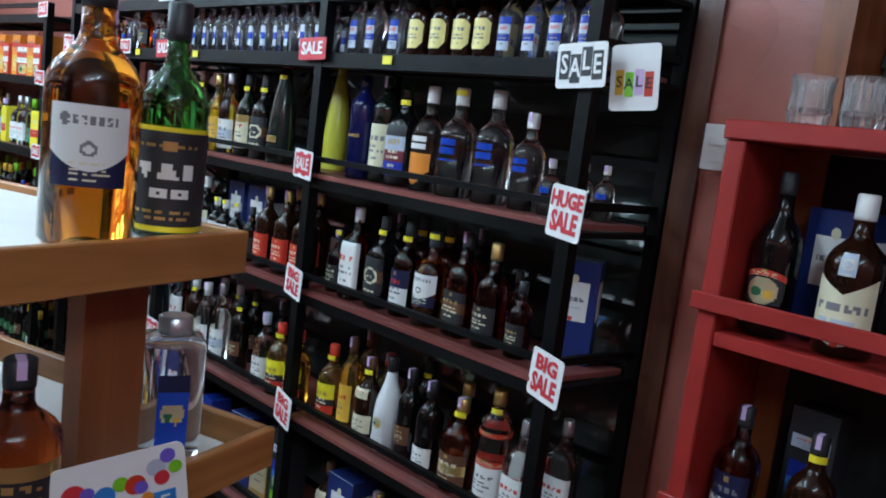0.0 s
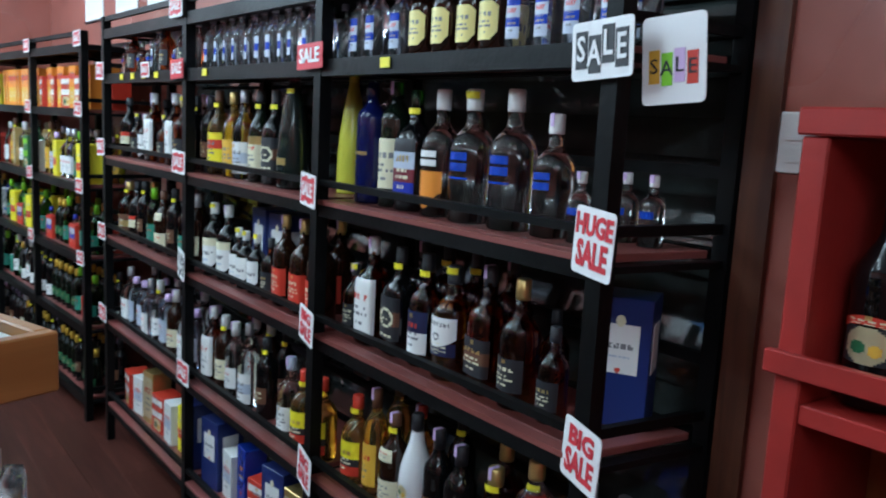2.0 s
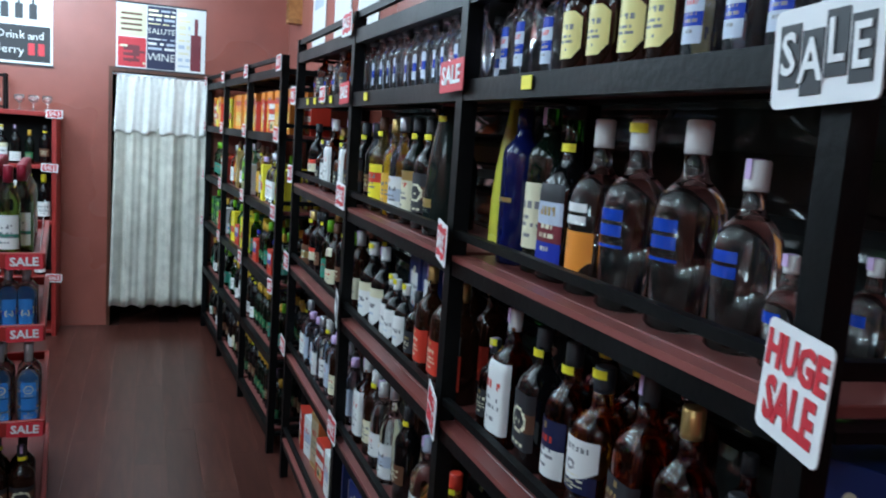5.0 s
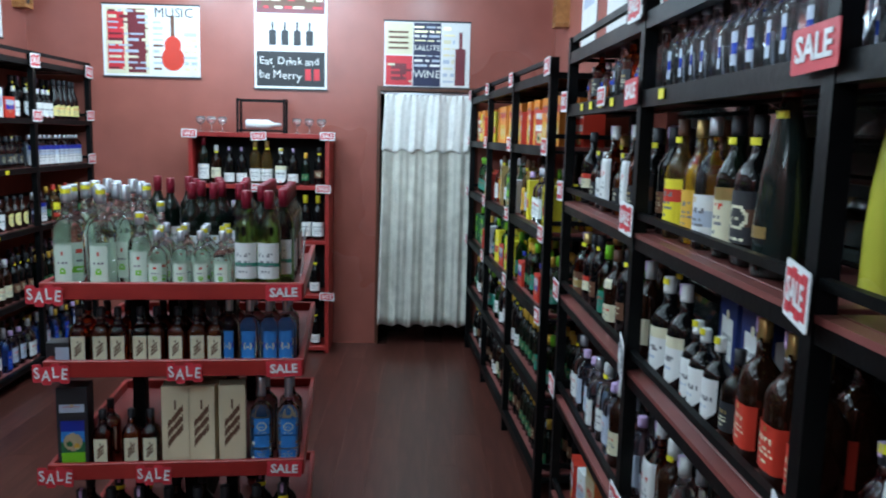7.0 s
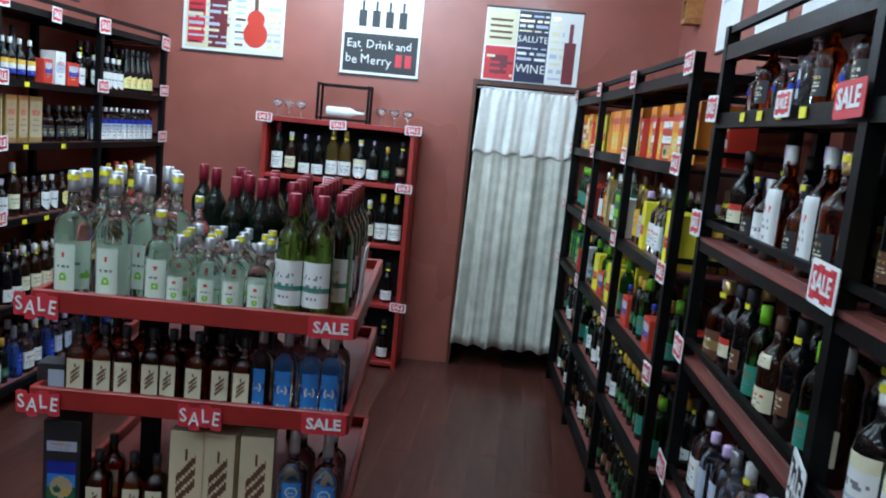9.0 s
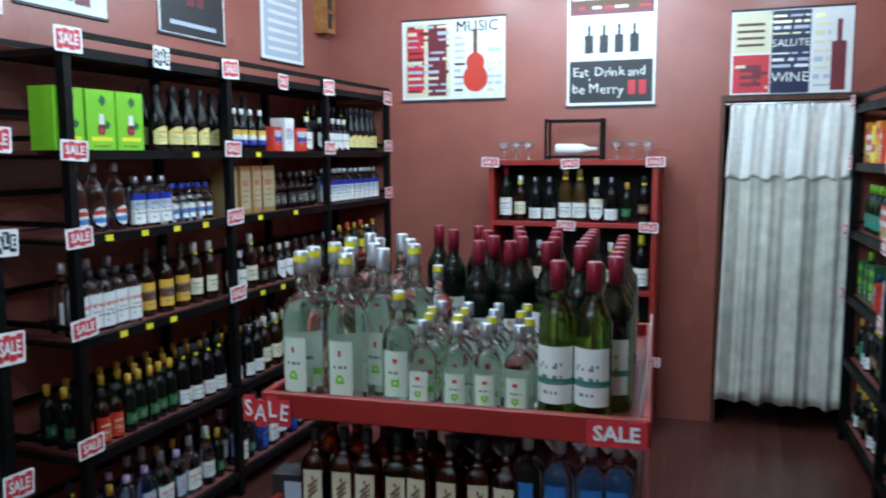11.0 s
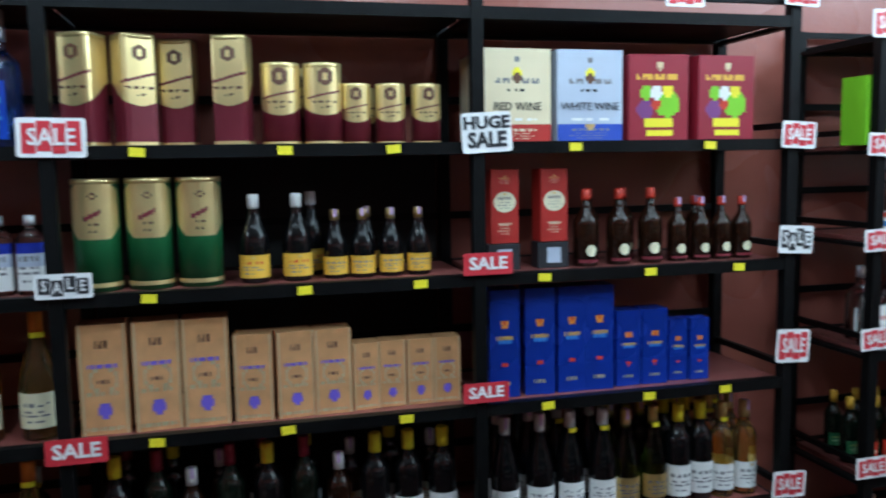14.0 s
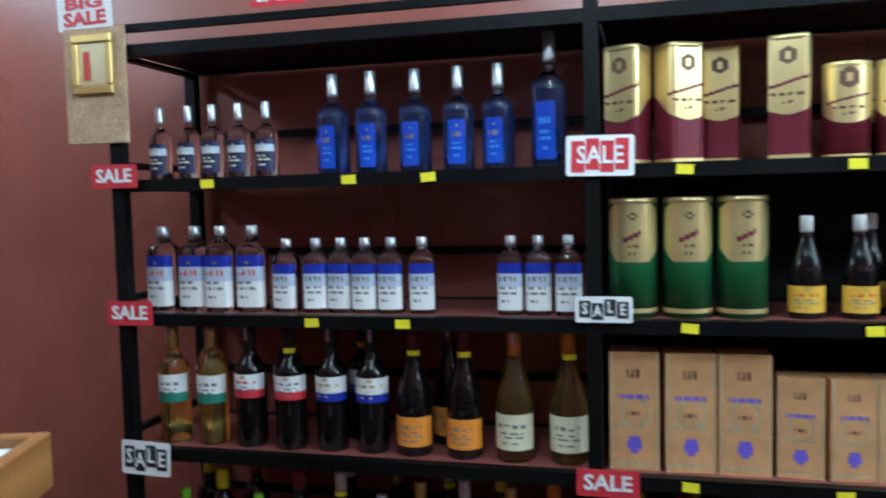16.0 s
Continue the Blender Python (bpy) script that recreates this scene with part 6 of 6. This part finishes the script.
p2 = poster(WEST @ pose(0.715, 0, 1.975), 0.545, 0.78, "eat drink and be merry poster with bottles and a chalkboard", [(0.03, 0.97, 0.72, 0.97, "maroon"), (0.03, 0.97, 0.03, 0.36, "ink"), (0.1, 0.9, 0.78, 0.92, "brown")] + [(0.2 + i * 0.17, 0.3 + i * 0.17, 0.42, 0.56, "ink") for i in range(4)] + [(0.235 + i * 0.17, 0.265 + i * 0.17, 0.56, 0.64, "ink") for i in range(4)] + [(0.7, 0.78, 0.09, 0.2, "pink"), (0.82, 0.9, 0.09, 0.2, "pink")], [("Eat, Drink and", 0.48, 0.27, 0.078, "paper"), ("be Merry", 0.36, 0.14, 0.085, "paper")])
p3 = poster(WEST @ pose(1.745, 0, 2.015), 0.65, 0.49, "wine poster with red, dark and cream printed panels", [(0.02, 0.33, 0.5, 0.97, "cream"), (0.02, 0.33, 0.03, 0.48, "pink"), (0.34, 0.66, 0.02, 0.98, "navy"), (0.68, 0.98, 0.02, 0.98, "paper"), (0.83, 0.95, 0.04, 0.6, "maroon"), (0.87, 0.91, 0.6, 0.85, "maroon"), (0.08, 0.26, 0.1, 0.36, "maroon")] + [(0.05, 0.28, 0.58 + i * 0.08, 0.61 + i * 0.08, "brown") for i in range(4)], [("SALUTE", 0.5, 0.6, 0.06, "paper"), ("WINE", 0.5, 0.2, 0.08, "paper")])
prng = random.Random(3)


def fine_print(p, w, h, x0, x1, z0, z1, rows, mats, lift=0.0062):
    for r_ in range(rows):
        z = z0 + (z1 - z0) * (r_ + 0.5) / rows
        t = (z1 - z0) / rows * prng.uniform(0.25, 0.6)
        x = x0
        while x < x1 - 0.02:
            l = min(prng.uniform(0.04, 0.16), x1 - x)
            part("print_line", boxed(-w / 2 + x * w, -w / 2 + (x + l) * w, -lift - 0.0004, -lift + 0.0004, (z - t / 2) * h, (z + t / 2) * h), M[prng.choice(mats)], p)
            x += l + prng.uniform(0.015, 0.04)


fine_print(p1, 0.72, 0.53, 0.06, 0.47, 0.08, 0.95, 11, ("cream", "grey", "maroon", "grey"))
fine_print(p1, 0.72, 0.53, 0.52, 0.62, 0.08, 0.8, 9, ("grey", "brown"))
fine_print(p1, 0.72, 0.53, 0.84, 0.97, 0.08, 0.8, 9, ("grey", "palegold"))
fine_print(p2, 0.545, 0.78, 0.06, 0.94, 0.74, 0.95, 3, ("cream", "pink", "brown"))
fine_print(p2, 0.545, 0.78, 0.08, 0.9, 0.385, 0.41, 1, ("grey", "cream"))
fine_print(p3, 0.65, 0.49, 0.35, 0.65, 0.3, 0.52, 3, ("paper", "grey"))
fine_print(p3, 0.65, 0.49, 0.35, 0.65, 0.68, 0.95, 4, ("paper", "grey", "palegold"))
fine_print(p3, 0.65, 0.49, 0.04, 0.32, 0.05, 0.47, 5, ("cream", "maroon", "pink"))
fine_print(p3, 0.65, 0.49, 0.69, 0.82, 0.05, 0.95, 9, ("grey", "palegold", "cream"))
SOUTH = pose(0, YS + 0.006, 0, 0, 0, 180)
poster(SOUTH @ pose(4.86, 0, 2.29), 0.5, 0.5, "pale printed poster with a green picture", [(0.05, 0.95, 0.06, 0.95, "paper"), (0.3, 0.6, 0.1, 0.25, "green"), (0.62, 0.8, 0.08, 0.2, "maroon")], [])
poster(SOUTH @ pose(5.74, 0, 2.29), 0.55, 0.55, "black poster with a dark red bottle picture", [(0.02, 0.98, 0.02, 0.98, "ink"), (0.4, 0.52, 0.3, 0.7, "maroon"), (0.56, 0.66, 0.3, 0.6, "maroon"), (0.15, 0.85, 0.1, 0.14, "grey")], [])
poster(SOUTH @ pose(6.64, 0, 2.26), 0.5, 0.55, "pale grey poster with fine print", [(0.06, 0.94, 0.05, 0.95, "grey")] + [(0.15, 0.85, 0.12 + i * 0.1, 0.16 + i * 0.1, "paper") for i in range(8)], [])
poster(SOUTH @ pose(3.95, 0, 2.3), 0.5, 0.5, "pale poster behind the rack top", [(0.05, 0.95, 0.06, 0.95, "paper"), (0.1, 0.6, 0.2, 0.5, "sky")], [])
NORTH = pose(0, YN - 0.006, 0)
for x in (-5.3, -4.7, -6.0):
    poster(NORTH @ pose(x, 0, 2.2), 0.42, 0.5, "pale framed notice on the terracotta wall", [(0.08, 0.92, 0.08, 0.92, "paper"), (0.15, 0.85, 0.5, 0.8, "grey")], [])


# ---------------- wall lanterns ----------------
def lantern(m):
    e = tagged(empty("wall_lantern", m), "small orange wooden box lantern on the wall", "lantern", "wall lanterns")
    part("box_frame", boxed(-0.06, 0.06, -0.1, 0, 0.0, 0.03), M["oak"], e)
    part("box_frame", boxed(-0.06, 0.06, -0.1, 0, 0.25, 0.28), M["oak"], e)
    for x in (-0.06, 0.045):
        part("box_frame", boxed(x, x + 0.015, -0.1, 0, 0.031, 0.249), M["oak"], e)
    part("shade", boxed(-0.04, 0.04, -0.085, -0.002, 0.035, 0.245), M["ink"], e)
    part("crossbar", boxed(-0.044, 0.044, -0.104, -0.09, 0.13, 0.15), M["oak"], e)


lantern(pose(-7.12, YS - 0.001, 2.5, 0, 0, 180))
lantern(pose(-6.75, YN + 0.0, 2.42))

# ---------------- red display shelf by the shutter ----------------
RS = pose(-0.8, 2.3, 0)
rs = tagged(empty("red_display_shelf", RS), "bright red painted wooden display shelf with railed tiers", "shelf")
RW = 1.0
for c, nm in (((0, 0.04, 0, 0.29, 0, 1.64), "side_panel"), ((RW - 0.04, RW, 0, 0.29, 0, 1.64), "side_panel"), ((-0.005, RW + 0.005, -0.008, 0.29, 1.641, 1.68), "top_board")):
    part(nm, boxed(*c, 0.003), M["redpaint"], rs)
# black back, so the dark interior is coloured in
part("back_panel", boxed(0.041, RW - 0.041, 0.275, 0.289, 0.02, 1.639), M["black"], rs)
for z in (0.35, 0.79, 1.225):
    part("shelf_board", boxed(0.041, RW - 0.041, 0.004, 0.274, z, z + 0.03, 0.002), M["redpaint"], rs)
    part("guard_rail", boxed(-0.012, RW + 0.012, -0.016, -0.001, z + 0.07, z + 0.105, 0.002), M["redpaint"], rs)
spots(RS, 0.1, 1.256, [("cream_liq", 0.1), ("hexscotch", 0.25), ("cream_liq", 0.42), ("hexscotch", 0.6)])
spots(RS, 0.215, 1.256, [("bluebox", 0.19), ("bluebox", 0.46)])
spots(RS, 0.1, 0.821, [("scotch_a", 0.1), ("blackscotch", 0.25), ("scotch_t", 0.42)])
spots(RS, 0.22, 0.821, [("darkbox", 0.21), ("darkbox", 0.42)])
TUM = [(0.03, 0.0), (0.036, 0.006), (0.041, 0.03), (0.037, 0.06), (0.039, 0.085), (0.042, 0.098), (0.039, 0.098), (0.034, 0.06), (0.036, 0.035), (0.028, 0.025)]
tum0 = None
for x in (0.115, 0.215, 0.315, 0.42, 0.53):
    m = RS @ pose(x, 0.09, 1.681)
    if tum0 is None:
        bm = bmesh.new()
        rings = lathe(bm, TUM, 32)
        for ring in rings[1:5]:
            for i, v in enumerate(ring):
                k = 1 + 0.035 * (1 if i % 2 else -1)
                v.co.x *= k
                v.co.y *= k
        for f in bm.faces:
            f.smooth = False
        tum0 = tagged(finish("whisky_tumbler", bm, M["crystal"]), "cut crystal whisky tumbler on the red shelf", "glass", "tumblers")
        tum0.matrix_basis = m
    else:
        copy_thing(tum0, m)

# light switch on the wall pier
sw = tagged(empty("light_switch", pose(-0.972, 2.599, 1.575)), "white plastic light switch plate on the red wall", "switch")
part("plate", boxed(-0.045, 0.045, -0.008, 0, 0, 0.11, 0.002), M["plastic"], sw)
part("toggle", boxed(-0.01, 0.03, -0.013, -0.0085, 0.06, 0.085), M["plastic"], sw)
part("toggle", boxed(-0.01, 0.03, -0.013, -0.0085, 0.02, 0.045), M["plastic"], sw)

# ---------------- rotated oak stand ----------------
OS = pose(-1.192, 0.948, 0, 0, 0, 18)
os_ = tagged(empty("oak_stand", OS), "tiered oak laminate stand with shallow trays of bottles", "display stand")
for z, hx, hy in ((1.355, 0.29, 0.355), (1.065, 0.335, 0.40), (0.6, 0.38, 0.44), (0.2, 0.42, 0.48)):
    zf = z + 0.03 if hx < 0.3 else z
    tray = part("tray", boxed(-hx + 0.017, hx - 0.017, -hy + 0.017, hy - 0.017, zf, zf + 0.014), M["paper"], os_, "pale laminate tray floor")
    for c in ((hx - 0.016, hx, -hy, hy, 1), (-hx, -hx + 0.016, -hy, hy, 1), (-hx + 0.0165, hx - 0.0165, hy - 0.016, hy, 0), (-hx + 0.0165, hx - 0.0165, -hy, -hy + 0.016, 0)):
        part("rim", boxed(*c[:4], z - 0.004, z + 0.056, 0.002), M["oak_y" if c[4] else "oak"], tray)
for sx in (-1, 1):
    for sy in (-1, 1):
        part("leg", boxed(sx * 0.2 - 0.016, sx * 0.2 + 0.016, sy * 0.2 - 0.05, sy * 0.2 + 0.05, 0, 1.354), M["legwood"], os_)

# bottles on the oak stand, labels towards the entrance
put("vat", pose(-1.066, 1.27, 1.40, 0, 0, 62))
put("teach", pose(-1.02, 1.147, 1.40, 0, 0, 66))
put("malt", OS @ pose(0.22, -0.05, 1.40, 0, 0, 75))
put("malt", OS @ pose(0.1, 0.25, 1.40, 0, 0, 100))
put("ginblock", OS @ pose(0.21, 0.31, 1.08, 0, 0, 50))
put("pride", OS @ pose(0.265, 0.03, 1.08, 0, 0, 60))
put("pride", OS @ pose(0.265, -0.15, 1.08, 0, 0, 60))

# white sale card with balloons on the lower tray
bc = tagged(empty("balloon_card", OS @ pose(0.352, 0.115, 1.05, 0, 0, 62) @ pose(0, 0, 0, 0, -8, 0)), "white rounded sale card with coloured balloons", "sign", "sale signs")
bm = boxed(-0.075, 0.075, -0.001, 0.001, 0, 0.125)
bmesh.ops.bevel(bm, geom=[ed for ed in bm.edges if abs(ed.verts[0].co.y - ed.verts[1].co.y) > 0.001], offset=0.012, segments=4, profile=0.5, affect="EDGES")
part("card", bm, M["white"], bc)
for i, (x, z, r, nm) in enumerate(((-0.05, 0.09, 0.013, "pink"), (-0.036, 0.088, 0.008, "purple"), (-0.018, 0.08, 0.012, "sky"), (0.0, 0.09, 0.009, "lime"), (0.016, 0.085, 0.012, "redlabel"), (0.022, 0.08, 0.008, "purple"), (0.04, 0.1, 0.011, "grey"), (0.046, 0.086, 0.009, "pink"), (0.054, 0.112, 0.009, "purple"), (0.062, 0.096, 0.008, "lime"), (-0.055, 0.072, 0.009, "green"), (-0.042, 0.07, 0.008, "orange"), (0.028, 0.066, 0.007, "orange"))):
    bm = bmesh.new()
    vs = [bm.verts.new((x + r * math.cos(q * math.pi / 8), -0.0018 - 0.0002 * i, z + r * math.sin(q * math.pi / 8))) for q in range(16)]
    bm.faces.new(vs)
    part("balloon", bm, M[nm], bc)
for i, (ch, nm) in enumerate(zip("SALE", ("purple", "orange", "lime", "sky"))):
    x = -0.045 + i * 0.031
    part("printed_tile", boxed(x - 0.013, x + 0.013, -0.0022, -0.0012, 0.02 + i * 0.006, 0.05 + i * 0.006), M[nm], bc)
    lettering(ch, 0.026, M["white"], bc, (x, -0.0034, 0.035 + i * 0.006))

# ---------------- floor planks ----------------
fl = bpy.data.objects["floor"]
pb = bmesh.new()
box(pb, 0, 1.2192, 0, 0.1502, -0.005, 0.0)
pm = bpy.data.meshes.new("plank")
pb.to_mesh(pm)
pb.free()
pm.materials.append(M["floor"])
rowi, y = 0, YS
while y < YN - 0.02:
    x = XW + 0.002 - (rowi * 0.43) % 1.22
    while x < XE:
        if x > XW - 1.2:
            o = new("plank", pm)
            o.parent = fl
            o.location = (x, y, 0)
        x += 1.22
    y += 0.151
    rowi += 1
